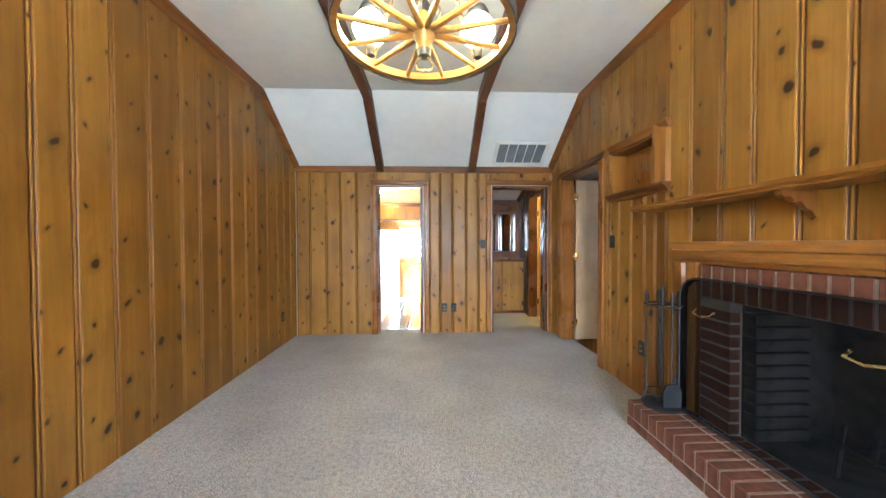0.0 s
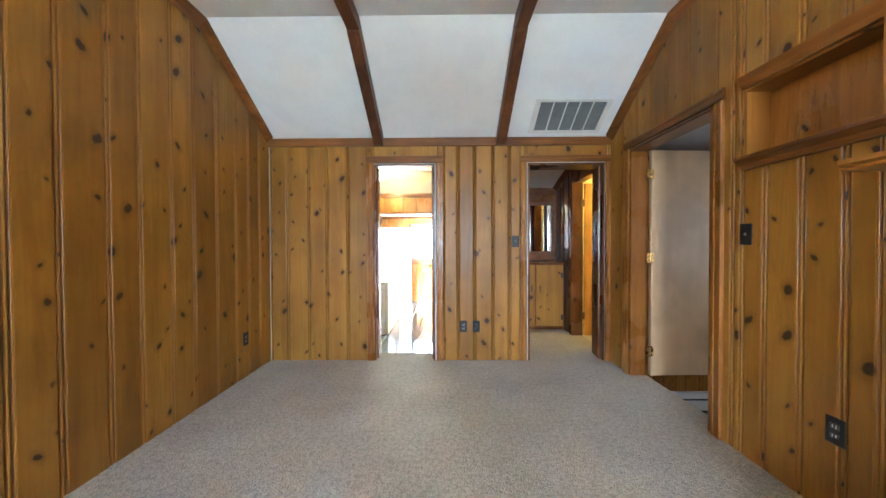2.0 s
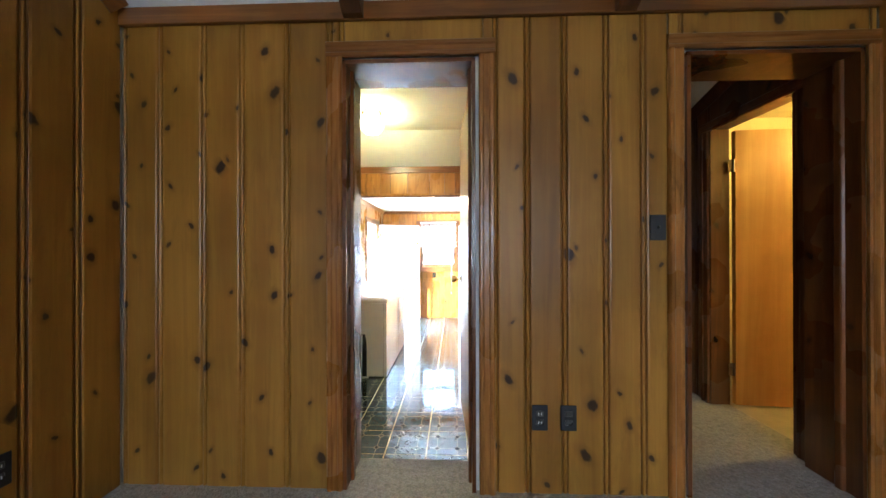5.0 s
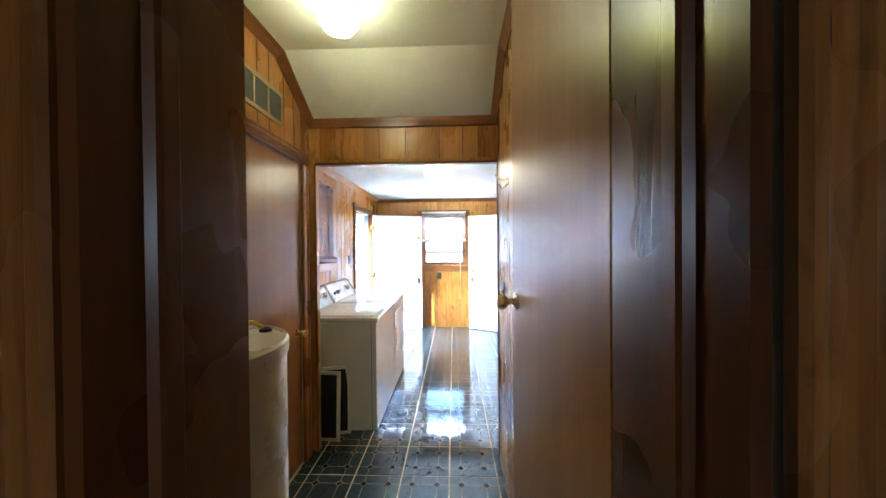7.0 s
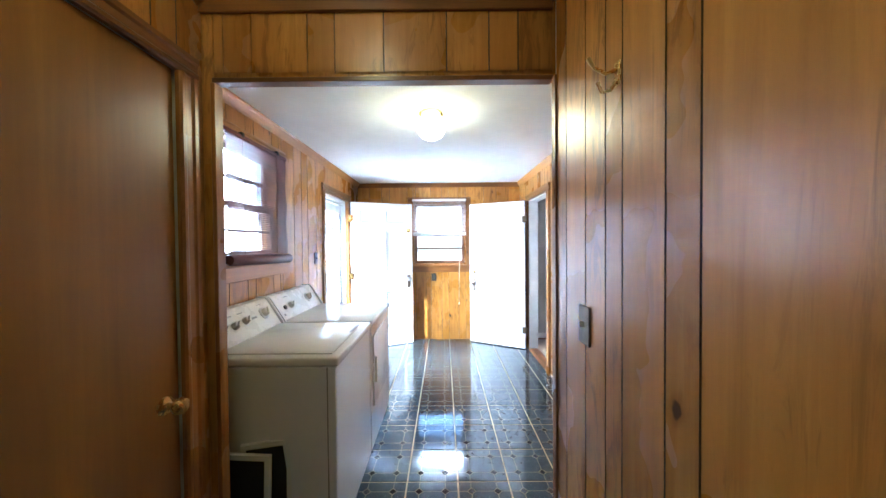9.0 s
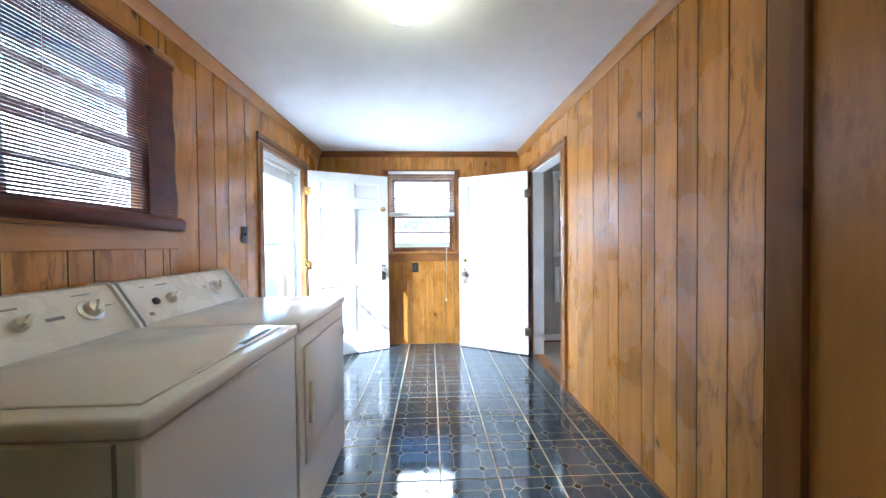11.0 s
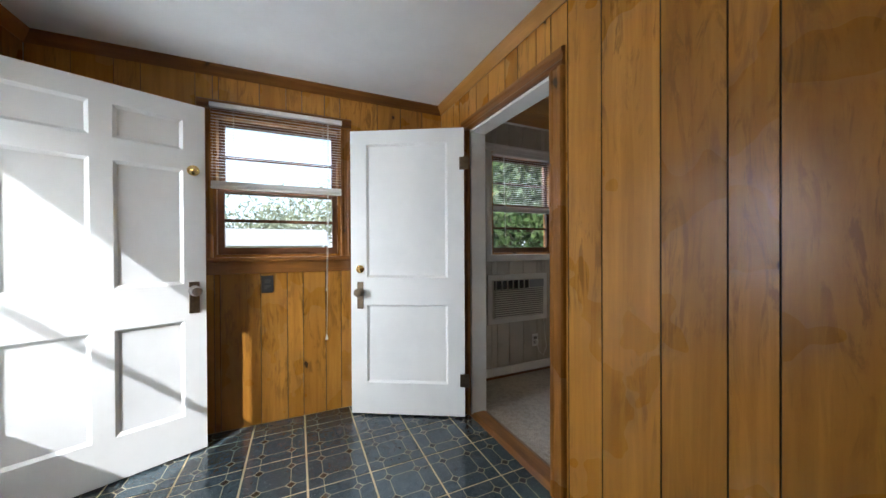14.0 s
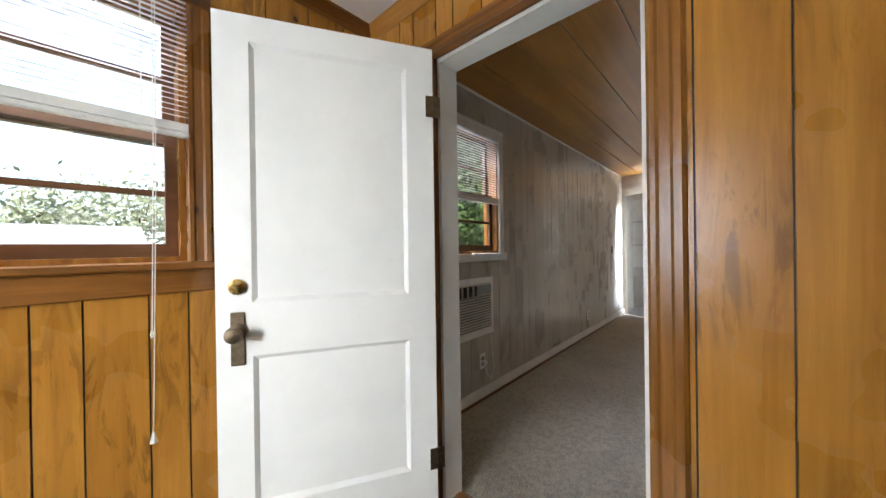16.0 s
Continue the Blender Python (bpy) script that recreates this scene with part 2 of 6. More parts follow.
CARPET = carpet_mat("loop_carpet", (0.60, 0.550, 0.460), (0.40, 0.362, 0.300))
BLACK = paint("black_iron", (0.012, 0.012, 0.013), 0.58, 0.2, 0.2)
BLACK_PLASTIC = paint("black_plastic", (0.014, 0.014, 0.015), 0.55)
BRASS = metal("brass", (0.78, 0.53, 0.18), 0.22)
STEEL = metal("brushed_steel", (0.6, 0.59, 0.57), 0.3)
BRONZE = metal("dark_bronze", (0.20, 0.15, 0.10), 0.4)
PLAIN = paint("plain_plaster", (0.55, 0.53, 0.50), 0.8)


# ---- mesh helpers ----
def mesh_of(bm, name):
    bmesh.ops.recalc_face_normals(bm, faces=bm.faces)
    me = bpy.data.meshes.new(name)
    bm.to_mesh(me)
    bm.free()
    return me


def put(name, bm, mats, parent=None, label="", smooth=False):
    me = mesh_of(bm, name)
    for m in (mats if isinstance(mats, (list, tuple)) else [mats]):
        me.materials.append(m)
    if smooth:
        me.polygons.foreach_set("use_smooth", [True] * len(me.polygons))
        me.set_sharp_from_angle(angle=radians(38))
    ob = new(name, me)
    if parent:
        ob.parent = parent
    if label:
        ob["label"] = label
    return ob


def part(name, bm, mats, parent, label="", smooth=False):
    return put(name, bm, mats, parent, label, smooth)


def thing(name, label, category, at=(0, 0, 0), turn=0.0, group="", kind=""):
    ob = new(name)
    ob.empty_display_size = 0.05
    ob.matrix_basis = pose(*at, 0, 0, turn)
    return tagged(ob, label, category, group, kind)


def box(x0, x1, y0, y1, z0, z1, bevel=0.0, bm=None, seg=1):
    own = bmesh.new()
    r = bmesh.ops.create_cube(own, size=1.0)
    for v in r["verts"]:
        v.co = Vector(((x0 + x1) / 2 + v.co.x * (x1 - x0), (y0 + y1) / 2 + v.co.y * (y1 - y0), (z0 + z1) / 2 + v.co.z * (z1 - z0)))
    if bevel:
        bmesh.ops.bevel(own, geom=own.edges[:], offset=bevel, segments=seg, affect='EDGES', profile=0.5)
    return join(bm, own)


def join(bm, own):
    if bm is None:
        return own
    me = bpy.data.meshes.new("tmp")
    own.to_mesh(me)
    own.free()
    bm.from_mesh(me)
    bpy.data.meshes.remove(me)
    return bm


def boxes(*rows, bevel=0.0):
    bm = bmesh.new()
    for r in rows:
        box(*r, bevel, bm)
    return bm


def tube(points, radius, seg=10, bm=None, cap=True):
    """A round bar through the points; radius: one or one for each point."""
    own = bmesh.new()
    pts = [Vector(p) for p in points]
    rads = radius if isinstance(radius, (list, tuple)) else [radius] * len(pts)
    rings = []
    up = None
    for i, p in enumerate(pts):
        d = (pts[min(i + 1, len(pts) - 1)] - pts[max(i - 1, 0)]).normalized()
        if up is None:
            up = Vector((0, 0, 1)) if abs(d.z) < 0.9 else Vector((1, 0, 0))
        a = d.cross(up).normalized()
        up = a.cross(d).normalized()
        rings.append([own.verts.new(p + (a * math.cos(2 * math.pi * k / seg) + up * math.sin(2 * math.pi * k / seg)) * rads[i]) for k in range(seg)])
    for r0, r1 in zip(rings, rings[1:]):
        for k in range(seg):
            own.faces.new((r0[k], r0[(k + 1) % seg], r1[(k + 1) % seg], r1[k]))
    if cap:
        own.faces.new(rings[0][::-1])
        own.faces.new(rings[-1])
    return join(bm, own)


def lathe(profile, seg=24, centre=(0, 0, 0), bm=None, axis='z'):
    """Turns (radius, height) pairs round an axis."""
    own = bmesh.new()
    rings = []
    for r, h in profile:
        ring = []
        for k in range(seg):
            a = 2 * math.pi * k / seg
            c = (r * math.cos(a), r * math.sin(a), h)
            c = {'z': c, 'x': (c[2], c[0], c[1]), 'y': (c[0], c[2], c[1])}[axis]
            ring.append(own.verts.new(Vector(centre) + Vector(c)))
        rings.append(ring)
    for r0, r1 in zip(rings, rings[1:]):
        for k in range(seg):
            own.faces.new((r0[k], r0[(k + 1) % seg], r1[(k + 1) % seg], r1[k]))
    own.faces.new(rings[0][::-1])
    own.faces.new(rings[-1])
    return join(bm, own)


def extrude(section, p0, along, u, v, bm=None):
    """A straight length of a section given in (u, v) pairs."""
    own = bmesh.new()
    p0, along, u, v = Vector(p0), Vector(along), Vector(u), Vector(v)
    a = [own.verts.new(p0 + u * s + v * t) for s, t in section]
    b = [own.verts.new(p0 + along + u * s + v * t) for s, t in section]
    n = len(section)
    for k in range(n):
        own.faces.new((a[k], a[(k + 1) % n], b[(k + 1) % n], b[k]))
    own.faces.new(a[::-1])
    own.faces.new(b)
    return join(bm, own)


CASING = [(0, 0), (0, 0.012), (0.006, 0.018), (0.016, 0.018), (0.022, 0.014), (0.042, 0.014), (0.048, 0.020), (0.062, 0.020), (0.068, 0.012), (0.070, 0)]
CROWN = [(0, 0), (0.0, 0.055), (0.008, 0.06), (0.018, 0.045), (0.040, 0.022), (0.052, 0.012), (0.055, 0.0)]


def boards(parent, name, axis, face, side, edges, z0, top, holes, mats, style):
    """Upright boards on a wall. axis: 0 or 1, along which the wall runs; side: +1 or -1, the way it faces; top: a height or a function."""
    topf = top if callable(top) else (lambda a: top)
    cuts = sorted(set([round(e, 4) for e in edges] + [round(h[i], 4) for h in holes for i in (0, 1)]))
    lo, hi = min(edges), max(edges)
    cuts = [c for c in cuts if lo <= c <= hi]
    for a0, a1 in zip(cuts, cuts[1:]):
        if a1 - a0 < 0.004:
            continue
        spans = [(z0, None)]
        mid = (a0 + a1) / 2
        for h0, h1, hz0, hz1 in holes:
            if h0 < mid < h1:
                nxt = []
                for s0, s1 in spans:
                    if hz0 > s0 + 0.01:
                        nxt.append((s0, hz0))
                    nxt.append((max(s0, hz1), s1))
                spans = nxt
        w = a1 - a0
        if style == "bead" and w > 0.05:
            sec = [(0, 0.012, 1), (0.004, 0.003, 0), (0.010, 0, 0), (0.016, 0.003, 0), (0.020, 0.011, 1), (0.026, 0.002, 0), (0.034, 0, 0), (w - 0.012, 0, 0), (w - 0.005, 0.003, 0), (w, 0.012, 0)]
        elif w > 0.014:
            sec = [(0, 0.005, 1), (0.0025, 0.005, 1), (0.004, 0, 0), (w - 0.001, 0, 0), (w, 0.005, 0)]
        else:
            sec = [(0, 0.001, 0), (w, 0.001, 0)]
        for s0, s1 in spans:
            t = topf(mid) if s1 is None else s1
            if t - s0 < 0.02:
                continue
            bm = bmesh.new()
            rows = []
            for u, d, _ in sec:
                col = []
                zt = topf(a0 + u) if s1 is None else s1
                for z in (s0, zt):
                    p = [0, 0, z]
                    p[axis] = a0 + u
                    p[1 - axis] = face - side * d
                    col.append(bm.verts.new(p))
                rows.append(col)
            for (l0, l1), (r0, r1), row in zip(rows, rows[1:], sec):
                f = bm.faces.new((l0, r0, r1, l1))
                f.material_index = 1 if (row[2] and len(mats) > 1) else 0
            me = bpy.data.meshes.new(name)
            bm.to_mesh(me)
            bm.free()
            for m in mats:
                me.materials.append(m)
            ob = new(name, me)
            ob.parent = parent


def rand_edges(lo, hi, widths, seed):
    rng = random.Random(seed)
    e = [lo]
    while e[-1] < hi - max(widths):
        e.append(e[-1] + rng.choice(widths) * rng.uniform(0.97, 1.03))
    return e + [hi]


def casing(parent, axis, face, side, a0, a1, z0, z1, mz, mh, width=0.07, depth=1.0, legs=(True, True)):
    """Mitred moulding round an opening: two legs and a head."""
    sec = [(s * width / 0.07, t * depth) for s, t in CASING]
    out = Vector((0, 0, 0))
    out[1 - axis] = side
    al = Vector((0, 0, 0))
    al[axis] = 1

    def at(a, z):
        p = [0, 0, z]
        p[axis] = a
        p[1 - axis] = face
        return Vector(p)

    for on, a, sg in ((legs[0], a0, -1), (legs[1], a1, 1)):
        if on:
            part("casing_leg", extrude(sec, at(a, z0), (0, 0, z1 - z0), al * sg, out), mz, parent)
    w = width
    part("casing_head", extrude(sec, at(a0 - w, z1), al * (a1 - a0 + 2 * w), (0, 0, 1), out), mh, parent)


def wall(name, rows, mat, label, category="wall"):
    ob = put(name, boxes(*rows), mat)
    return tagged(ob, label, category, "", "structure")


# ---- the large structure ----
LOW = -0.38          # floor of the passage, laundry and side rooms
XL, XR, YF = -1.706, 1.763, 3.565
FLAT, KNEE, SLOPE = 2.86, 2.645, 0.638


def living_top(y):
    return FLAT if y < KNEE else FLAT - (y - KNEE) * SLOPE


tagged(put("floor_living", boxes((-1.82, 1.905, -5.6, 3.79, -0.06, 0.0), (0.92, 1.86, 3.79, 5.12, -0.06, 0.0)), CARPET),
                      "beige looped wool carpet, worn flat along the walk", "carpet", "", "structure")
low_rows = boxes((-1.55, 0.0, 3.55, 5.77, LOW - 0.12, LOW - 0.003), (-1.90, 0.79, 5.77, 9.45, LOW - 0.12, LOW - 0.003))
low_floor = tagged(put("floor_laundry", low_rows, paint("tile_bed", (0.62, 0.50, 0.27), 0.5)), "blue-grey patterned vinyl tile floor with cream joints", "tile floor", "", "structure")
tagged(put("floor_far_room", boxes((0.79, 6.4, 5.4, 9.45, LOW - 0.12, LOW)), CARPET), "beige looped carpet of the far room", "carpet", "", "structure")
tagged(put("floor_side_room", boxes((1.905, 5.2, 1.25, 3.72, -0.70, -0.58)), paint("grey_floor", (0.23, 0.22, 0.21), 0.6)), "grey floor of the lower side room", "floor", "", "structure")
tagged(put("floor_bath", boxes((1.862, 3.6, 3.80, 5.07, -0.06, 0.0)), paint("bath_vinyl", (0.6, 0.5, 0.33), 0.4)), "pale vinyl floor of the small lit room", "floor", "", "structure")
step = tagged(put("step", boxes((-0.70, 0.0, 3.79, 4.02, LOW, -0.19), bevel=0.008), CARPET), "carpeted step down to the tiled passage", "step", "", "structure")

# living room walls
wall_west = wall("wall_west", [(-1.83, XL - 0.012, -5.6, 3.70, 0, 2.96)], PLAIN, "wall of tall varnished knotty pine boards")
wall_north = wall("wall_north", [(-1.83, -0.635, YF + 0.012, 3.79, -0.4, 2.5), (-0.015, 0.935, YF + 0.012, 3.79, -0.4, 2.5), (1.705, 1.80, YF + 0.012, 3.79, -0.4, 2.5),
                                 (-0.635, -0.015, YF + 0.012, 3.79, 2.005, 2.5), (0.935, 1.705, YF + 0.012, 3.79, 2.01, 2.5)], PLAIN, "knotty pine wall with two doorways")
wall_east = wall("wall_east", [(XR + 0.012, 1.895, 3.20, 3.70, -0.4, 2.96), (XR + 0.012, 1.895, 2.30, 3.20, 2.03, 2.96), (XR + 0.012, 1.895, 2.09, 2.30, -0.4, 2.96),
                               (XR + 0.012, 1.895, 1.50, 2.09, -0.4, 1.64), (XR + 0.012, 1.895, 1.50, 2.09, 2.03, 2.96), (1.93, 1.96, 1.45, 2.15, 1.5, 2.2),
                               (XR + 0.012, 1.895, 0.95, 1.50, -0.4, 2.96), (XR + 0.012, 1.895, -0.75, 0.95, 0.95, 2.96), (XR + 0.012, 1.895, -5.6, -0.75, -0.4, 2.96),
                               ], PLAIN, "knotty pine wall with fireplace, niche and doorway")
wall_south = wall("wall_south", [(-1.83, -1.35, -5.6, -5.48, 0, 2.96), (1.35, 1.895, -5.6, -5.48, 0, 2.96), (-1.35, 1.35, -5.6, -5.48, 0, 0.7), (-1.35, 1.35, -5.6, -5.48, 2.3, 2.96)],
                  PINE, "pine wall with a wide window")
W_EDGES = rand_edges(-5.48, -2.98, (0.20, 0.27, 0.24, 0.17), 6)[:-1] + rand_edges(-2.98, 0.5, (0.20, 0.27, 0.24, 0.17), 5) + [0.685, 0.857, 1.061, 1.298, 1.563, 1.749, 1.972, 2.152, 2.374, 2.561, 2.791, 3.022, 3.201, 3.375, YF]
boards(wall_west, "board", 1, XL, 1, W_EDGES, 0.0, lambda y: living_top(y) - 0.01, [], [PINE, PINE_GROOVE], "bead")
N_EDGES = [XL, -1.53, -1.315, -1.13, -0.915, -0.705, 0.064, 0.213, 0.382, 0.569, 0.736, 0.858, XR]
boards(wall_north, "board", 0, YF, -1, N_EDGES, 0.0, 2.27, [(-0.65, 0.02, 0, 2.02), (0.90, 1.74, 0, 2.03)], [PINE, PINE_GROOVE], "bead")
E_EDGES = rand_edges(-5.48, -2.98, (0.20, 0.15, 0.24, 0.18), 12)[:-1] + rand_edges(-2.98, 0.2, (0.20, 0.15, 0.24, 0.18), 11) + [0.375, 0.558, 0.769, 0.96, 1.17, 1.38, 1.619, 1.787, 1.96, 2.15, 2.27, 2.5, 2.72, 2.9, 3.1, 3.32, YF]
boards(wall_east, "board", 1, XR, -1, E_EDGES, 0.0, lambda y: living_top(y) - 0.01, [(2.27, 3.23, 0, 2.06), (1.50, 2.09, 1.64, 2.03), (-0.75, 0.95, 0, 0.95)], [PINE, PINE_GROOVE], "bead")

trim = tagged(new("trim"), "stained pine mouldings of the living room", "moulding", "", "structure")
part("plate_rail", boxes((XL, XR, YF - 0.022, YF, 2.185, 2.268), bevel=0.003), PINE_X, trim)
casing(trim, 0, YF, -1, -0.635, 0.0, 0.0, 2.015, PINE_Z, PINE_X, 0.075)
casing(trim, 0, YF, -1, 0.92, 1.715, 0.0, 2.02, PINE_Z, PINE_X, 0.07)
# jambs and stops in darker pine, the doorways' shade painted in
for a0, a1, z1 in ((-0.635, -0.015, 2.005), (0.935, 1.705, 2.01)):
    part("jamb", boxes((a0, a0 + 0.018, YF - 0.006, 3.795, 0, z1)), PINE_SHADED, trim)
    part("jamb", boxes((a1 - 0.018, a1, YF - 0.006, 3.795, 0, z1)), PINE_SHADED, trim)
    part("jamb_head", boxes((a0, a1, YF - 0.006, 3.795, z1 - 0.018, z1)), PINE_SHADED, trim)
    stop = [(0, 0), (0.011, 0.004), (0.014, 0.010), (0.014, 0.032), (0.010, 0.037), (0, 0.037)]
    part("door_stop", extrude(stop, (a0 + 0.018, YF + 0.055, 0), (0, 0, z1 - 0.018), (1, 0, 0), (0, 1, 0)), PINE_SHADED, trim)
    part("door_stop", extrude(stop, (a1 - 0.018, YF + 0.055, 0), (0, 0, z1 - 0.018), (-1, 0, 0), (0, 1, 0)), PINE_SHADED, trim)
casing(trim, 1, XR, -1, 2.29, 3.21, 0.0, 2.04, PINE_Z, PINE_Y, 0.075)
part("jamb", boxes((XR - 0.006, 1.905, 2.30, 2.318, 0, 2.03)), PINE_Z, trim)
part("jamb", boxes((XR - 0.006, 1.905, 3.182, 3.20, 0, 2.03)), PINE_Z, trim)
part("jamb_head", boxes((XR - 0.006, 1.905, 2.30, 3.20, 2.012, 2.03)), PINE_Y, trim)
for x, sg in ((XL, 1), (XR, -1)):
    part("cove_trim", extrude(CROWN, (x, -5.48, FLAT - 0.005), (0, KNEE + 5.48, 0), (sg, 0, 0), (0, 0, -1.3)), PINE_Y, trim)
    part("cove_trim", extrude(CROWN, (x, KNEE, FLAT - 0.005), (0, YF - KNEE - 0.02, -(YF - KNEE - 0.02) * SLOPE), (sg, 0, 0), (0, -0.6, -1.1)), PINE_Y, trim)

bm = boxes((-1.83, 1.895, -5.6, KNEE, FLAT, FLAT + 0.1))
extrude([(KNEE, FLAT), (3.70, living_top(3.70)), (3.70, living_top(3.70) + 0.12), (KNEE, FLAT + 0.1)], (-1.83, 0, 0), (3.725, 0, 0), (0, 1, 0), (0, 0, 1), bm)
tagged(put("ceiling_living", bm, CEIL), "white painted ceiling, sloped towards the doorways", "ceiling", "", "structure")
for x in (-0.575, 0.655):
    b = thing("ceiling_beam", "dark-stained wooden beam under the white ceiling", "beam", (x, KNEE, FLAT), 0, "ceiling beams", "structure")
    part("beam_flat", boxes((-0.045, 0.045, -8.1, 0.04, -0.10, -0.002), bevel=0.004), BEAM, b)
    part("beam_slope", extrude([(0, -0.002), (0, -0.115), (0.87, -0.115 - 0.87 * SLOPE), (0.915, -0.09 - 0.915 * SLOPE), (0.915, -0.915 * SLOPE - 0.002)], (-0.0455, 0, 0), (0.091, 0, 0), (0, 1, 0), (0, 0, 1)), BEAM, b)

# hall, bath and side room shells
# hall boards carry the hall's dimness in their colour
wall("wall_hall", [(0.80, 0.92, 3.79, 5.12, -0.3, 2.5), (0.92, 1.86, 5.105, 5.145, -0.3, 2.5), (1.752, 1.86, 3.79, 3.88, -0.3, 2.5), (1.752, 1.86, 4.48, 5.105, -0.3, 2.5), (1.752, 1.86, 3.88, 4.48, 1.98, 2.5)], PINE_SHADED, "pine boards of the short hall, darkened for its shade")
bm = boxes((0.80, 1.86, 3.79, 4.30, 2.27, 2.45))
extrude([(4.30, 2.27), (5.12, 2.02), (5.12, 2.45), (4.30, 2.45)], (0.80, 0, 0), (1.06, 0, 0), (0, 1, 0), (0, 0, 1), bm)
tagged(put("ceiling_hall", bm, CEIL), "white sloped hall ceiling", "ceiling", "", "structure")
wall("wall_bath", [(1.862, 3.6, 3.74, 3.80, -0.3, 2.4), (1.862, 3.6, 5.07, 5.14, -0.3, 2.4), (3.6, 3.68, 3.74, 5.14, -0.3, 2.4), (1.862, 3.68, 3.74, 5.14, 2.3, 2.4)], paint("bath_wall", (0.75, 0.62, 0.32), 0.5), "yellow-lit walls of the small room")
wall_side = wall("wall_side_room", [(1.905, 5.2, 3.70, 3.72, -0.75, 2.2), (1.905, 5.2, 1.13, 1.25, -0.75, 2.2), (5.2, 5.3, 1.13, 3.72, -0.75, 2.2), (1.895, 1.91, 1.25, 2.29, -0.75, 2.2), (1.895, 1.91, 3.21, 3.72, -0.75, 2.2), (1.895, 1.91, 2.29, 3.21, -0.75, -0.06), (1.895, 1.91, 2.29, 3.21, 2.04, 2.2)], PLY, "panelled wall of the lower side room")
tagged(put("ceiling_side_room", boxes((1.905, 5.3, 1.13, 3.72, 2.10, 2.2)), paint("grey_ceiling", (0.55, 0.56, 0.57), 0.8)), "grey painted ceiling of the side room", "ceiling", "", "structure")

# ---- living room things ----
BRICK = paint("red_brick", (0.15, 0.049, 0.021), 0.75, 0.22, 0.5, 14.0, 0.3)
SOOT = paint("sooty_brick", (0.085, 0.077, 0.070), 0.9, 0.3, 0.5, 9.0)
MORTAR = paint("pale_mortar", (0.33, 0.28, 0.23), 0.9, 0.1, 0.4)
GOLD_PINE = wood("golden_pine", (0.35, 0.160, 0.022), (0.25, 0.100, 0.013), 1, 0.10, 0.32, 0.12, 0.9, 0.15)
GOLD_PINE_Z = wood("golden_pine_upright", (0.35, 0.160, 0.022), (0.25, 0.100, 0.013), 2, 0.06, 0.36, 0.05, 0.9, 0.15)


def wall_plate(at, turn, label, category, holes, mat=BLACK_PLASTIC):
    """A small cover plate on a wall; local y points out of the wall."""
    p = thing("wall_outlet" if category == "outlet" else "light_switch", label, category, at, turn)
    part("cover_plate", box(-0.036, 0.036, 0, 0.006, -0.058, 0.058, 0.002), mat, p)
    face = paint("plate_face", (0.055, 0.05, 0.045), 0.3)
    if category == "outlet":
        for z in (-0.02, 0.02):
            soc = part("socket", box(-0.017, 0.017, 0.005, 0.0085, z - 0.013, z + 0.013, 0.003), face, p)
            if holes:
                part("slot", boxes((-0.008, -0.005, 0.008, 0.0092, z - 0.006, z + 0.005), (0.005, 0.008, 0.008, 0.0092, z - 0.006, z + 0.005)), WHITE, soc)
    else:
        part("toggle", box(-0.005, 0.005, 0.005, 0.018, -0.006, 0.010, 0.002), face if mat is BLACK_PLASTIC else WHITE, p)
    return p


wall_plate((0.275, YF - 0.001, 0.349), 180, "black duplex outlet on the pine wall", "outlet", True)
wall_plate((0.405, YF - 0.001, 0.349), 180, "black blank cover plate on the pine wall", "outlet", False)
wall_plate((0.806, YF - 0.001, 1.216), 180, "black switch plate beside the hall doorway", "switch", False)
wall_plate((XL + 0.001, 3.14, 0.345), -90, "black outlet on the knotty pine wall", "outlet", True)
wall_plate((XR - 0.001, 2.07, 1.237), 90, "black double switch plate by the side doorway", "switch", False)
wall_plate((XR - 0.001, 1.65, 0.385), 90, "black outlet beside the hearth", "outlet", True)

# return air grille on the sloped ceiling
grille = new("ceiling_vent")
tagged(grille, "white metal return-air grille on the sloped ceiling", "vent")
ang = math.degrees(math.atan(SLOPE))
grille.matrix_basis = pose(1.27, 3.365, living_top(3.365) - 0.001, -ang, 0, 0)
GR = [(-0.35, 0.35, -0.185, -0.155, -0.012, 0), (-0.35, 0.35, 0.155, 0.185, -0.012, 0), (-0.35, -0.30, -0.155, 0.155, -0.012, 0), (0.30, 0.35, -0.155, 0.155, -0.012, 0)]
part("frame", boxes(*GR, bevel=0.003), WHITE, grille)
part("backing", boxes((-0.30, 0.30, -0.155, 0.155, -0.001, 0.0)), paint("duct_dark", (0.035, 0.038, 0.04), 0.7), grille)
for i in range(4):
    x = -0.18 + i * 0.12
    part("bar", boxes((x - 0.006, x + 0.006, -0.155, 0.155, -0.012, -0.002)), WHITE, grille)
VENT_GREY = paint("vent_grey", (0.17, 0.175, 0.175), 0.5)
for i in range(24):
    y = -0.152 + i * 0.0128
    part("slat", extrude([(0, -0.002), (0.005, -0.009), (0.0056, -0.0085), (0.0006, -0.0015)], (-0.30, y, 0), (0.60, 0, 0), (0, 1, 0), (0, 0, 1)), VENT_GREY, grille)

# wagon wheel chandelier
CHX, CHY, CHZ, CHR = 0.06, 0.55, 2.12, 0.385
ch = thing("wagon_wheel_chandelier", "wooden wagon wheel chandelier with glowing glass shades on chains", "chandelier", (CHX, CHY, CHZ))
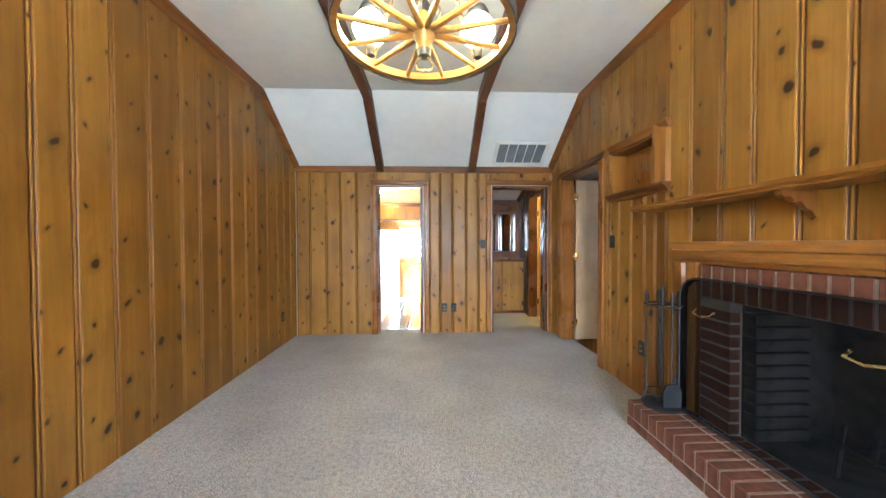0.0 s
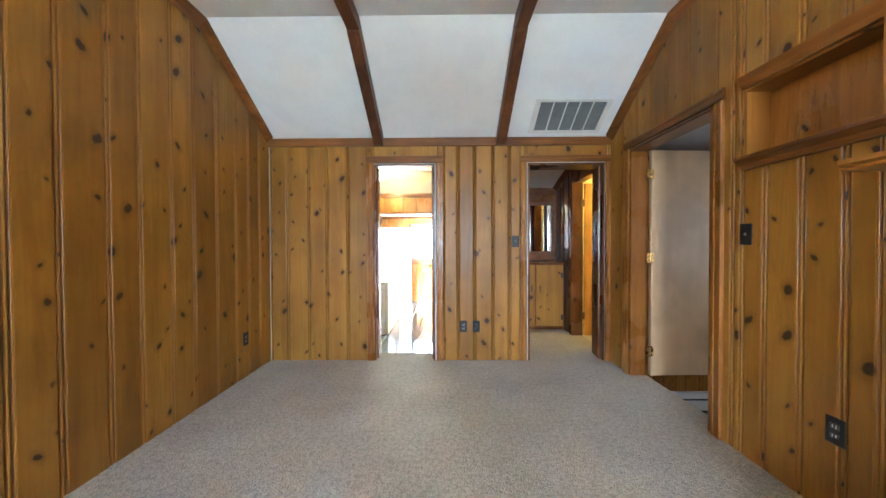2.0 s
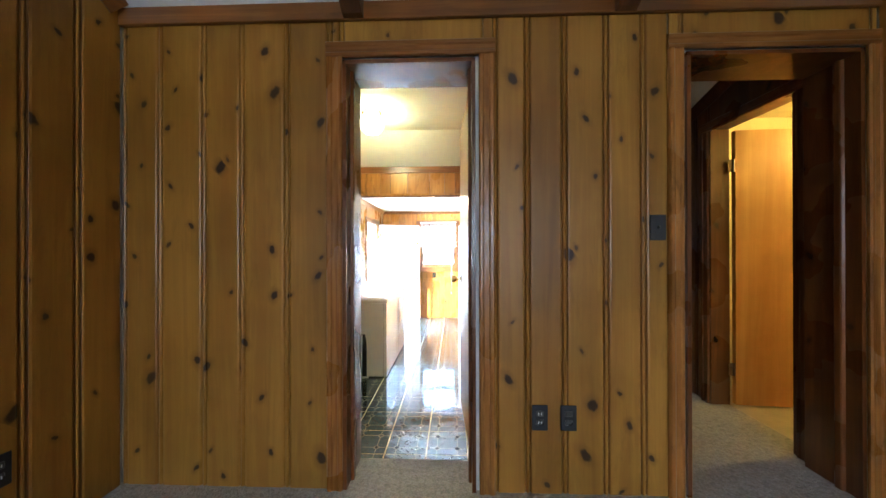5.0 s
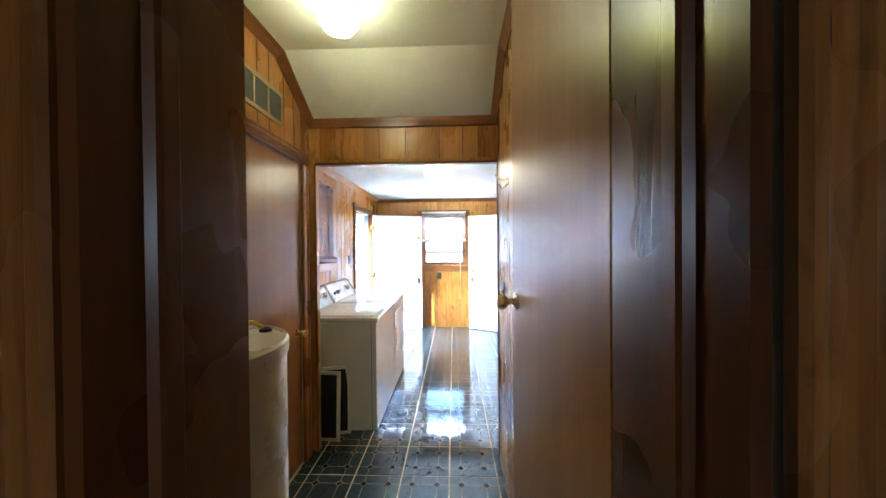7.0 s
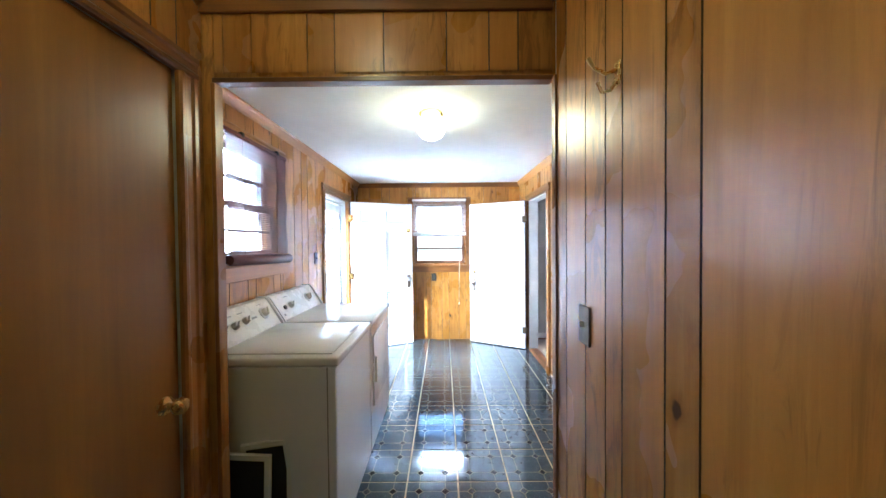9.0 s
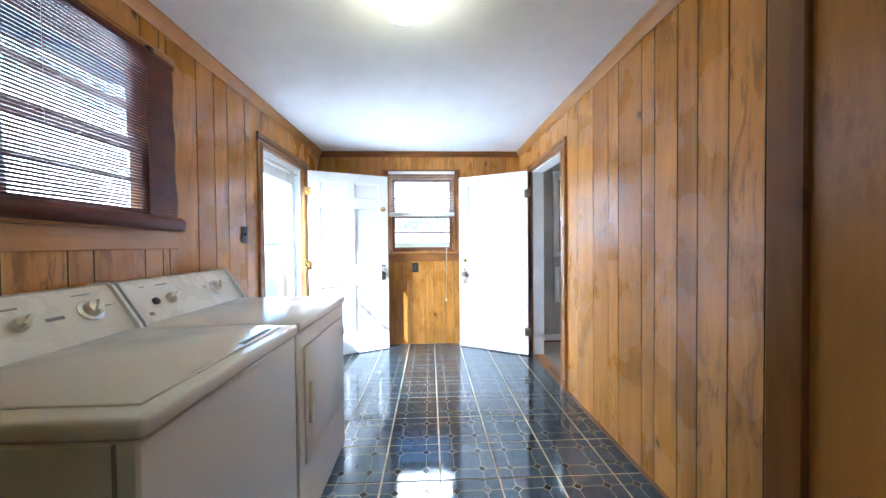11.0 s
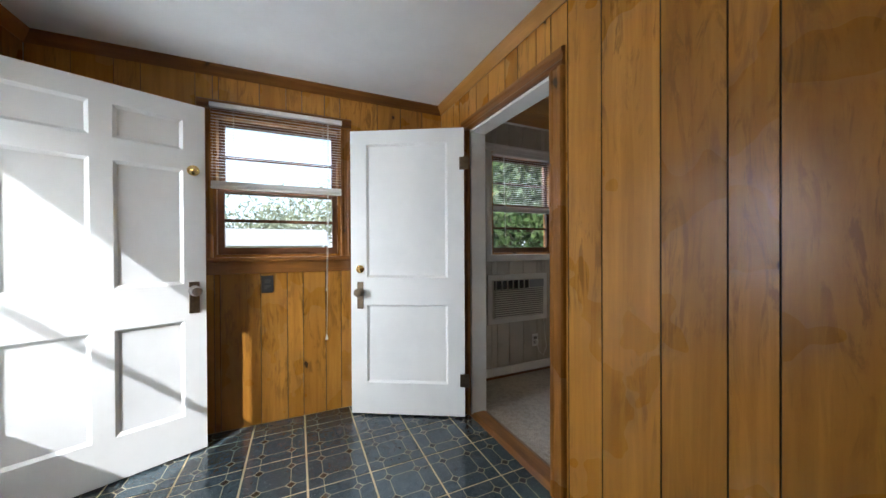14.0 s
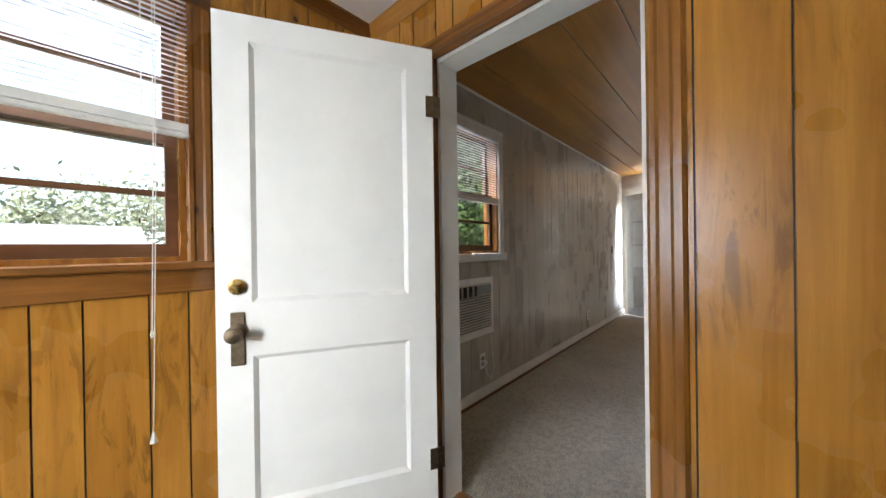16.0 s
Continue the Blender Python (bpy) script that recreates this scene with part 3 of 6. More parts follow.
WHEEL = wood("honey_wheel_wood", (0.60, 0.34, 0.08), (0.42, 0.21, 0.04), 0, 0, 0.3, 0.3)
IRON = metal("aged_iron", (0.16, 0.15, 0.14), 0.45)


def ring(r0, r1, z0, z1, seg=56):
    bm = bmesh.new()
    loops = []
    for r, z in ((r0, z0), (r1, z0), (r1, z1), (r0, z1)):
        loops.append([bm.verts.new((r * math.cos(2 * math.pi * k / seg), r * math.sin(2 * math.pi * k / seg), z)) for k in range(seg)])
    for a, b in zip(loops, loops[1:] + loops[:1]):
        for k in range(seg):
            bm.faces.new((a[k], a[(k + 1) % seg], b[(k + 1) % seg], b[k]))
    return bm


part("rim", ring(CHR - 0.032, CHR - 0.004, -0.018, 0.018), WHEEL, ch, "", True)
part("tyre", ring(CHR - 0.004, CHR, -0.03, 0.03), IRON, ch, "dark iron tyre", True)
part("hub", lathe([(0.016, -0.075), (0.030, -0.07), (0.034, -0.04), (0.046, -0.02), (0.048, 0.02), (0.036, 0.045), (0.032, 0.075), (0.018, 0.085)], 20), WHEEL, ch, "", True)
part("hub_cap", lathe([(0.010, -0.105), (0.026, -0.10), (0.030, -0.072), (0.024, -0.07)], 16), IRON, ch, "dark iron hub cap", True)
for k in range(12):
    a = 2 * math.pi * (k + 0.5) / 12
    c, s_ = math.cos(a), math.sin(a)
    pts = [(c * r, s_ * r, 0) for r in (0.04, 0.10, 0.20, 0.30, CHR - 0.03)]
    part("spoke", tube(pts, [0.014, 0.015, 0.012, 0.010, 0.011], 8), WHEEL, ch, "", True)
st = [(0.034 * math.cos(a), 0, -0.135 + 0.036 * math.sin(a)) for a in [math.radians(d) for d in range(-30, 211, 20)]]
part("stirrup", tube(st, 0.004, 8, tube([(-0.032, 0, -0.155), (0.032, 0, -0.155)], 0.006, 8)), BRASS, ch, "brass stirrup hanging below the hub", True)
part("stem", tube([(0, 0, 0.08), (0, 0, 0.30)], 0.008, 10), IRON, ch, "", True)
leaves = bmesh.new()
for k in range(9):
    a, r = 2 * math.pi * k / 9, 0.05 + 0.03 * (k % 2)
    p = Vector((r * math.cos(a), r * math.sin(a), 0.11 + 0.02 * (k % 3)))
    lathe([(0.002, -0.03), (0.014, -0.012), (0.017, 0.006), (0.004, 0.028)], 8, p, leaves)
part("leaf_cluster", leaves, IRON, ch, "dark cast leaf ornament", True)
GLOBE = glow("lit_shade_glass", (1.0, 0.78, 0.36), 2.35)
for lx, ly in ((-0.245, 0.11), (0.245, 0.11), (0.0, -0.27)):
    part("lamp_shade", lathe([(0.022, 0.035), (0.060, 0.042), (0.080, 0.075), (0.076, 0.11), (0.050, 0.145), (0.034, 0.152)], 24, (lx, ly, 0)), GLOBE, ch, "lit frosted glass shade", True)
    part("lamp_cap", lathe([(0.052, 0.143), (0.056, 0.155), (0.050, 0.158), (0.051, 0.168), (0.042, 0.172), (0.042, 0.185), (0.03, 0.20), (0.014, 0.215)], 16, (lx, ly, 0)), IRON, ch, "ribbed dark metal cap", True)
    part("lamp_cup", lathe([(0.006, -0.042), (0.018, -0.036), (0.022, -0.005), (0.018, 0.035)], 14, (lx, ly, 0)), IRON, ch, "", True)
for k in range(4):
    a = math.pi / 4 + k * math.pi / 2
    p0, p1 = Vector((math.cos(a), math.sin(a), 0.05)) * (CHR - 0.02), Vector((0, 0, 0.60))
    p0.z = 0.02
    n = 22
    for j in range(n):
        c = p0.lerp(p1, (j + 0.5) / n)
        d = (p1 - p0).normalized()
        side = d.cross(Vector((math.cos(a + j % 2 * 1.57), math.sin(a + j % 2 * 1.57), 0.3))).normalized()
        L = (p1 - p0).length / n * 0.66
        pts = [c + d * (L * math.cos(t)) + side * (0.009 * math.sin(t)) for t in [math.tau * q / 8 for q in range(9)]]
        part("chain_link", tube(pts, 0.0025, 5, None, False), BRASS, ch)
part("ceiling_cup", lathe([(0.055, 0.735), (0.05, 0.71), (0.02, 0.69), (0.008, 0.60)], 18), IRON, ch, "", True)

# fireplace
fp = tagged(new("fireplace"), "red brick fireplace with pine surround and raised hearth", "fireplace")
HZ = 0.17
part("firebox", boxes((1.78, 2.35, 0.83, 0.95, 0.0, 1.0), (1.78, 2.35, -0.75, -0.63, 0.0, 1.0), (2.30, 2.42, -0.75, 0.95, 0.0, 1.0), (1.78, 2.42, -0.75, 0.95, 0.95, 1.05), (1.78, 2.42, -0.75, 0.95, 0.0, HZ - 0.02)), SOOT, fp, "sooty firebox lining")
part("hearth_core", boxes((1.4185, 1.775, -1.05, 1.272, 0.0, HZ - 0.003)), MORTAR, fp)
part("surround_core", boxes((1.7085, 1.775, 0.84, 1.036, HZ - 0.01, 1.088), (1.7085, 1.775, -0.856, -0.64, HZ - 0.01, 1.088), (1.7085, 1.775, -0.64, 0.84, 0.90, 1.088)), MORTAR, fp)


def brick_mesh(x, y, z):
    me = mesh_of(box(-x / 2, x / 2, -y / 2, y / 2, -z / 2, z / 2, 0.004), "brick")
    me.materials.append(BRICK)
    return me


def lay(me, at, parent=fp):
    ob = new("brick", me)
    ob.parent = parent
    ob.location = at
    return ob


row_a, row_b = brick_mesh(0.195, 0.060, 0.10), brick_mesh(0.143, 0.060, 0.10)
edge = brick_mesh(0.10, 0.195, 0.057)
for i in range(33):
    y = 1.245 - i * 0.0695
    lay(row_a, (1.51, y, HZ - 0.05))
    lay(row_b, (1.69, y, HZ - 0.05))
for i in range(11):
    lay(edge, (1.46, 1.178 - i * 0.205, 0.029))
sol = brick_mesh(0.06, 0.060, 0.19)
side_b = brick_mesh(0.06, 0.195, 0.057)
side_s = brick_mesh(0.30, 0.10, 0.057)
side_s.materials.clear()
side_s.materials.append(SOOT)
for i in range(27):
    lay(sol, (1.735, 0.995 - i * 0.0692, 0.998))
for i in range(10):
    z = HZ + 0.036 + i * 0.068
    lay(side_b, (1.735, 0.935, z))
    lay(side_b, (1.735, -0.745, z))
    lay(side_s, (1.93, 0.815, z))
MOULD = [(0, 0), (0, 0.02), (0.03, 0.02), (0.04, 0.05), (0.075, 0.062), (0.11, 0.055), (0.12, 0.075), (0.16, 0.085), (0.185, 0.08), (0.188, 0)]
part("surround_leg", extrude(MOULD, (XR, 1.04, 0.0), (0, 0, 1.10), (0, 1, 0), (-1, 0, 0)), GOLD_PINE_Z, fp)
part("surround_leg", extrude(MOULD, (XR, -0.86, 0.0), (0, 0, 1.10), (0, -1, 0), (-1, 0, 0)), GOLD_PINE_Z, fp)
part("surround_head", extrude(MOULD, (XR, -1.05, 1.098), (0, 2.28, 0), (0, 0, 0.72), (-1.25, 0, 0)), GOLD_PINE, fp)
SHELF = [(0, 0), (0.20, 0.0), (0.205, 0.006), (0.20, 0.014), (0.215, 0.022), (0.215, 0.040), (0.0, 0.040)]
ms = tagged(new("mantel_shelf"), "long varnished pine mantel shelf above the fireplace", "shelf")
part("board", extrude(SHELF, (XR, -1.40, 1.452), (0, 2.88, 0), (-1, 0, 0), (0, 0, 1)), GOLD_PINE, ms)
BR = [(0, 0), (0.16, 0), (0.16, -0.018), (0.145, -0.030), (0.12, -0.026), (0.10, -0.048), (0.07, -0.046), (0.05, -0.075), (0.02, -0.09), (0, -0.12)]
for y in (0.50, -0.34):
    part("bracket", extrude(BR, (XR, y, 1.452), (0, 0.03, 0), (-1, 0, 0), (0, 0, 1)), PINE_Z, ms, "scalloped pine bracket")

# fire screen of fine black mesh
m_, nt_, b_ = material("black_mesh")
tr = nt_.nodes.new("ShaderNodeBsdfTransparent")
mx = nt_.nodes.new("ShaderNodeMixShader")
mx.inputs[0].default_value = 0.68
b_.inputs["Base Color"].default_value = (0.006, 0.006, 0.007, 1)
b_.inputs["Roughness"].default_value = 0.8
b_.inputs["Specular IOR Level"].default_value = 0.1
nt_.links.new(tr.outputs[0], mx.inputs[1])
nt_.links.new(b_.outputs[0], mx.inputs[2])
nt_.links.new(mx.outputs[0], nt_.nodes["Material Output"].inputs[0])
MESH_BLACK = m_
fs = tagged(new("fire_screen"), "curved black mesh fire screen with brass handles", "fire screen")
SX = 1.655
top, r = 1.015, 0.13
out = [(1.13, HZ + 0.01)] + [(1.13 - r + r * math.cos(a), top - r + r * math.sin(a)) for a in [math.radians(d) for d in range(0, 91, 15)]] + [(-0.95 + r + r * math.cos(a), top - r + r * math.sin(a)) for a in [math.radians(d) for d in range(90, 181, 15)]] + [(-0.95, HZ + 0.01)]
bm = bmesh.new()
front = [bm.verts.new((SX, y, z)) for y, z in out]
back = [bm.verts.new((SX + 0.07, y, z)) for y, z in out]
bm.faces.new(front)
for k in range(len(out) - 1):
    bm.faces.new((front[k], front[k + 1], back[k + 1], back[k]))
part("mesh_panel", bm, MESH_BLACK, fs)
part("rim", tube([(SX, y, z) for y, z in out], 0.006, 6, tube([(SX, 1.13, HZ + 0.014), (SX, -0.95, HZ + 0.014)], 0.010, 6)), BLACK, fs, "", True)
for y0, z0 in ((1.0, 0.815), (0.30, 0.80)):
    part("handle", tube([(SX, y0, z0 + 0.02), (SX - 0.03, y0, z0), (SX - 0.035, y0 - 0.06, z0 - 0.012), (SX - 0.03, y0 - 0.12, z0), (SX, y0 - 0.12, z0 + 0.02)], 0.006, 8), BRASS, fs, "brass screen handle", True)
gr = tagged(new("fire_grate"), "black iron log grate inside the firebox", "grate")
for i in range(9):
    y = -0.35 + i * 0.11
    part("bar", tube([(1.95, y, 0.40), (1.93, y, 0.30), (2.22, y, 0.28), (2.24, y, 0.36)], 0.012, 6), BLACK, gr)
part("rail", tube([(1.94, -0.40, 0.31), (1.94, 0.60, 0.31)], 0.012, 6), BLACK, gr)
for y in (-0.35, 0.55):
    part("leg", tube([(1.96, y, 0.30), (1.94, y, 0.15)], 0.012, 6), BLACK, gr)

# fireplace tools
TX, TY = 1.585, 1.185
tl = thing("fireplace_tools", "black wrought iron fireplace tool stand on the brick hearth", "tool set", (TX, TY, HZ))
part("base", lathe([(0.115, 0), (0.118, 0.012), (0.10, 0.022), (0.03, 0.03), (0.012, 0.05)], 24), BLACK, tl, "", True)
part("pole", lathe([(0.008, 0.03), (0.008, 0.66), (0.014, 0.67), (0.009, 0.69), (0.011, 0.71), (0.015, 0.735), (0.010, 0.76), (0.003, 0.79)], 12), BLACK, tl, "", True)
part("hook_ring", tube([(0.10 * math.cos(a), 0.10 * math.sin(a), 0.655) for a in [math.tau * k / 20 for k in range(21)]], 0.006, 6, tube([(-0.10, 0, 0.655), (0.10, 0, 0.655)], 0.006, 6)), BLACK, tl, "", True)
for k, (a, tool) in enumerate(((2.6, "poker"), (-0.3, "brush"), (-1.6, "shovel"), (1.2, "tongs"))):
    x, y = 0.085 * math.cos(a), 0.085 * math.sin(a)
    bm = tube([(x, y, 0.10), (x, y, 0.62), (x, y, 0.66), (x, y, 0.70), (x, y, 0.745)], [0.005, 0.005, 0.007, 0.012, 0.003], 8)
    if tool == "shovel":
        bm = extrude([(-0.055, 0), (0.055, 0), (0.058, 0.10), (0.04, 0.135), (0, 0.145), (-0.04, 0.135), (-0.058, 0.10)], (x, y - 0.012, 0.03), (0, 0.012, 0), (1, 0, 0), (0, 0, 1), bm)
    elif tool == "brush":
        lathe([(0.025, 0.03), (0.032, 0.05), (0.026, 0.15), (0.010, 0.19)], 12, (x, y, 0), bm)
    elif tool == "poker":
        tube([(x, y, 0.10), (x - 0.02, y, 0.04), (x - 0.05, y, 0.06)], [0.007, 0.006, 0.003], 6, bm)
    else:
        tube([(x + 0.03, y, 0.05), (x + 0.012, y, 0.35), (x, y, 0.58)], 0.006, 6, bm)
    part(tool, bm, BLACK, tl, "", True)
part("holder_ring", tube([(0.09 * math.cos(a) - 0.02, 0.07 * math.sin(a), 0.09) for a in [math.tau * k / 20 for k in range(21)]], 0.005, 6), BLACK, tl)

# niche with shelf moulding
ni = tagged(new("wall_niche"), "shallow pine display niche with a moulded ledge", "niche")
part("back", boxes((1.905, 1.925, 1.48, 2.11, 1.60, 2.06)), GOLD_PINE, ni)
part("side", boxes((1.764, 1.905, 2.075, 2.095, 1.62, 2.04)), GOLD_PINE_Z, ni)
part("side", boxes((1.764, 1.905, 1.485, 1.505, 1.62, 2.04)), GOLD_PINE_Z, ni)
part("top", boxes((1.764, 1.905, 1.505, 2.075, 2.022, 2.042)), GOLD_PINE, ni)
LEDGE = [(0, 0), (0.022, 0.0), (0.030, 0.014), (0.034, 0.028), (0.060, 0.044), (0.066, 0.050), (0.066, 0.064), (-0.14, 0.064), (-0.14, 0.05), (0, 0.05)]
part("ledge", extrude(LEDGE, (XR, 1.35, 1.592), (0, 0.735, 0), (-1, 0, 0), (0, 0, 1)), PINE_Y, ni)
part("stile", extrude([(0, 0), (0, 0.045), (0.035, 0.045), (0.07, 0.032), (0.11, 0.026), (0.13, 0.0)], (XR, 1.485, 1.656), (0, 0, 0.44), (0, -1, 0), (-1, 0, 0)), GOLD_PINE_Z, ni)
part("head", extrude([(0, 0), (0.0, 0.02), (0.02, 0.035), (0.06, 0.05), (0.065, 0)], (XR, 1.35, 2.035), (0, 0.735, 0), (0, 0, 1), (-1, 0, 0)), PINE_Y, ni)


def door_knob(parent, x, y, z, side, mat, plate=None):
    """A turned knob on a leaf; side: which face, along local y."""
    k = part("door_knob", lathe([(0.030, 0), (0.030, 0.006), (0.012, 0.010), (0.011, 0.030), (0.022, 0.038), (0.029, 0.052), (0.024, 0.066), (0.006, 0.070)], 18, (0, 0, 0), None, 'y'), mat, parent, "", True)
    k.location = (x, y, z)
    if side < 0:
        k.rotation_euler = (0, 0, math.pi)
    return k


def hinges(parent, x, y, zs, mat):
    for z in zs:
        bm = tube([(x, y, z - 0.045), (x, y, z + 0.045)], 0.007, 8)
        box(x - 0.032, x + 0.032, y + 0.002, y + 0.006, z - 0.044, z + 0.044, 0, bm)
        part("hinge", bm, mat, parent)


# side room: open birch door, heater
bd = thing("door_birch", "pale birch flush door standing open to the side room", "door", (1.905, 3.165, 0.012), 2.0)
part("leaf", box(0.012, 0.87, -0.02, 0.02, 0, 2.0, 0.002), DOOR_BIRCH, bd)
hinges(bd, 0.0, -0.029, (0.22, 1.05, 1.79), BRASS)
door_knob(bd, 0.81, -0.02, 0.93, -1, STEEL)
bh = thing("baseboard_heater", "white metal baseboard heater on the side room wall", "heater", (2.05, 3.69, -0.58))
part("body", extrude([(0, 0.03), (0.06, 0.03), (0.065, 0.13), (0.05, 0.16), (0.03, 0.20), (0, 0.205)], (0, 0, 0), (1.9, 0, 0), (0, -1, 0), (0, 0, 1)), WHITE, bh)
part("outlet_slot", boxes((0.02, 1.88, -0.062, -0.050, 0.135, 0.150)), BLACK, bh)
part("foot", boxes((0.0, 1.9, -0.05, 0, 0, 0.03)), BLACK, bh)
side_trim = tagged(new("trim_side_room"), "pale wood ceiling moulding of the side room", "moulding", "", "structure")
part("cove_trim", extrude(CROWN, (1.91, 3.70, 2.10), (3.2, 0, 0), (0, -1, 0), (0, 0, -1)), PINE_X, side_trim)
boards(wall_side, "panel", 0, 3.694, -1, rand_edges(1.93, 5.0, (0.10, 0.14, 0.08, 0.17), 31), -0.58, 2.10, [], [PLY, PLY_DARK], "v")

# hall: built-in cupboard, framed mirror, inner door
cu = tagged(new("hall_cupboard"), "built-in knotty pine cupboard at the end of the hall", "cupboard")
# body and counter darker than the doors, hall shade in the colour
part("body", boxes((0.925, 1.735, 4.762, 5.10, 0.0, 0.93)), PINE_SHADED, cu)
part("counter", boxes((0.923, 1.738, 4.728, 5.10, 0.93, 0.955), bevel=0.004), PINE_SHADED, cu)
for x0, x1 in ((0.94, 1.33), (1.345, 1.715)):
    dr = part("door", boxes((x0, x1, 4.741, 4.761, 0.05, 0.90), bevel=0.003), PINE, cu)
    hx = x1 - 0.03 if x0 > 1.1 else x0 + 0.005
    for hz in (0.14, 0.72):
        part("hinge", boxes((hx, hx + 0.025, 4.734, 4.7405, hz, hz + 0.07)), BLACK, dr, "black strap hinge")
    px = x0 + 0.05 if x0 > 1.1 else x1 - 0.05
    part("pull", tube([(px, 4.742, 0.52), (px, 4.722, 0.53), (px, 4.722, 0.60), (px, 4.742, 0.61)], 0.006, 6), BLACK, dr, "black iron pull")
mi = tagged(new("hall_mirror"), "dark-framed mirror in panes above the cupboard", "mirror")
MIRROR = metal("mirror_silver", (0.82, 0.83, 0.84), 0.03, 0.01)
part("frame", boxes((0.93, 1.70, 5.066, 5.104, 1.03, 1.08), (0.93, 1.70, 5.066, 5.104, 1.76, 1.81), (0.93, 0.975, 5.066, 5.104, 1.08, 1.76), (1.655, 1.70, 5.066, 5.104, 1.08, 1.76), (1.30, 1.33, 5.066, 5.104, 1.08, 1.76)), BEAM, mi)
for x0, x1 in ((0.975, 1.30), (1.33, 1.655)):
    part("pane", boxes((x0, x1, 5.084, 5.090, 1.08, 1.76)), MIRROR, mi)
boards(tagged(new("wall_hall_lining"), "pine boards round the hall, darkened for its shade", "wall", "", "structure"), "board", 1, 1.74, -1, [3.79, 3.88, 4.48, 4.60, 4.78, 4.92, 5.104], 0.0, lambda y: 2.26 if y < 4.30 else 2.26 - (y - 4.30) * 0.305, [(3.88, 4.48, 0, 1.98)], [PINE_SHADED, PINE_SHADED], "bead")
hall_trim = tagged(new("trim_hall"), "stained door casing in the hall, darkened for its shade", "moulding", "", "structure")
casing(hall_trim, 1, 1.74, -1, 3.875, 4.475, 0.0, 1.97, PINE_SHADED, PINE_SHADED, 0.07)
part("jamb", boxes((1.735, 1.866, 4.462, 4.48, 0, 1.98)), PINE_SHADED, hall_trim)
part("jamb", boxes((1.735, 1.866, 3.88, 3.898, 0, 1.98)), PINE_SHADED, hall_trim)
part("cove_trim", extrude(CROWN, (1.74, 4.30, 2.27), (0, 0.80, -0.244), (-1, 0, 0), (0, -0.4, -0.95)), PINE_SHADED, hall_trim)
part("cove_trim", extrude(CROWN, (1.74, 3.79, 2.27), (0, 0.51, 0), (-1, 0, 0), (0, 0, -1)), PINE_SHADED, hall_trim)
part("header_rail", boxes((0.925, 1.735, 5.088, 5.105, 1.92, 2.02), bevel=0.003), PINE_SHADED, hall_trim)
yd = thing("door_bath", "varnished yellow-brown flush door standing open", "door", (1.885, 4.45, 0.012), -4.0)
part("leaf", box(0.0, 0.58, -0.018, 0.018, 0, 1.95, 0.002), wood("yellow_door", (0.62, 0.34, 0.08), (0.5, 0.24, 0.05), 2, 0, 0.35, 0.2, 0.4, 0.2), yd)
hinges(yd, -0.012, -0.018, (0.25, 1.70), BRONZE)
door_knob(yd, 0.52, -0.018, 0.93, -1, BRASS)
# window in the wall behind the walk
wb = tagged(new("window_1"), "wide wooden living room window", "window", "", "structure")
for r in ((-1.35, 1.35, -5.56, -5.5, 0.70, 0.75), (-1.35, 1.35, -5.56, -5.5, 2.25, 2.30), (-1.35, -1.30, -5.56, -5.5, 0.75, 2.25), (1.30, 1.35, -5.56, -5.5, 0.75, 2.25), (-0.03, 0.03, -5.56, -5.5, 0.75, 2.25)):
    part("window_frame", boxes(r), PINE_X, wb)

# the living room side of the house stands a little further in than its own plan
FIXED = ("floor_laundry", "floor_far_room", "camera", "sun", "laundry_lamp_light", "passage_lamp_light", "far_room_daylight", "laundry_door_daylight", "back_window_daylight", "far_window_daylight")
for ob in list(scene.objects):
    if not ob.parent and ob.name not in FIXED:
        ob.location.x -= 0.075
        ob.location.y += 0.15

# passage with the water heater
PX0, PX1, PY1 = -1.40, -0.045, 5.74
PEND = 5.70
PTOP, PKNEE = 2.277, 5.335


def passage_top(y):
    return PTOP if y < PKNEE else PTOP - (y - PKNEE) * 0.634


wall_passage_west = wall("wall_passage_west", [(-1.53, PX0 - 0.008, 3.84, 4.74, LOW - 0.1, 2.4), (-1.53, PX0 - 0.008, 5.62, 5.77, LOW - 0.1, 2.4), (-1.53, PX0 - 0.008, 4.74, 5.62, 1.68, 2.4), (-1.56, -1.53, 4.69, 5.7, LOW, 1.8)], PLAIN, "plywood panelled wall beside the water heater")
boards(wall_passage_west, "panel", 1, PX0, 1, [4.55, 4.65, 4.74, 4.97, 5.13, 5.24, 5.40, 5.52, 5.62, PY1], LOW, lambda y: passage_top(y) - 0.01, [(4.74, 5.62, LOW, 1.68)], [PLY, PLY_DARK], "v")
wall_passage_east = wall("wall_passage_east", [(PX1 + 0.008, 0.06, 3.84, 5.70, LOW - 0.1, 2.4)], PLAIN, "plywood panelled wall of the narrow passage")
boards(wall_passage_east, "panel", 1, PX1, -1, [3.84, 4.0, 4.2, 4.397, 4.534, 4.611, 4.73, 5.014, 5.10, 5.25, 5.33, 5.45, 5.60, PEND], LOW, lambda y: passage_top(y) - 0.01, [], [PLY, PLY_DARK], "v")
wall_partition = wall("wall_partition", [(-1.53, -1.357, PY1 + 0.008, 5.77, LOW, 2.4), (-0.030, 0.79, PEND, 5.725, LOW, 2.4), (-1.357, -0.030, PY1 + 0.008, 5.77, 1.695, 2.4), (-1.90, -1.53, 5.74, 5.77, LOW, 2.4)], PLY, "panelled wall with a wide opening to the laundry")
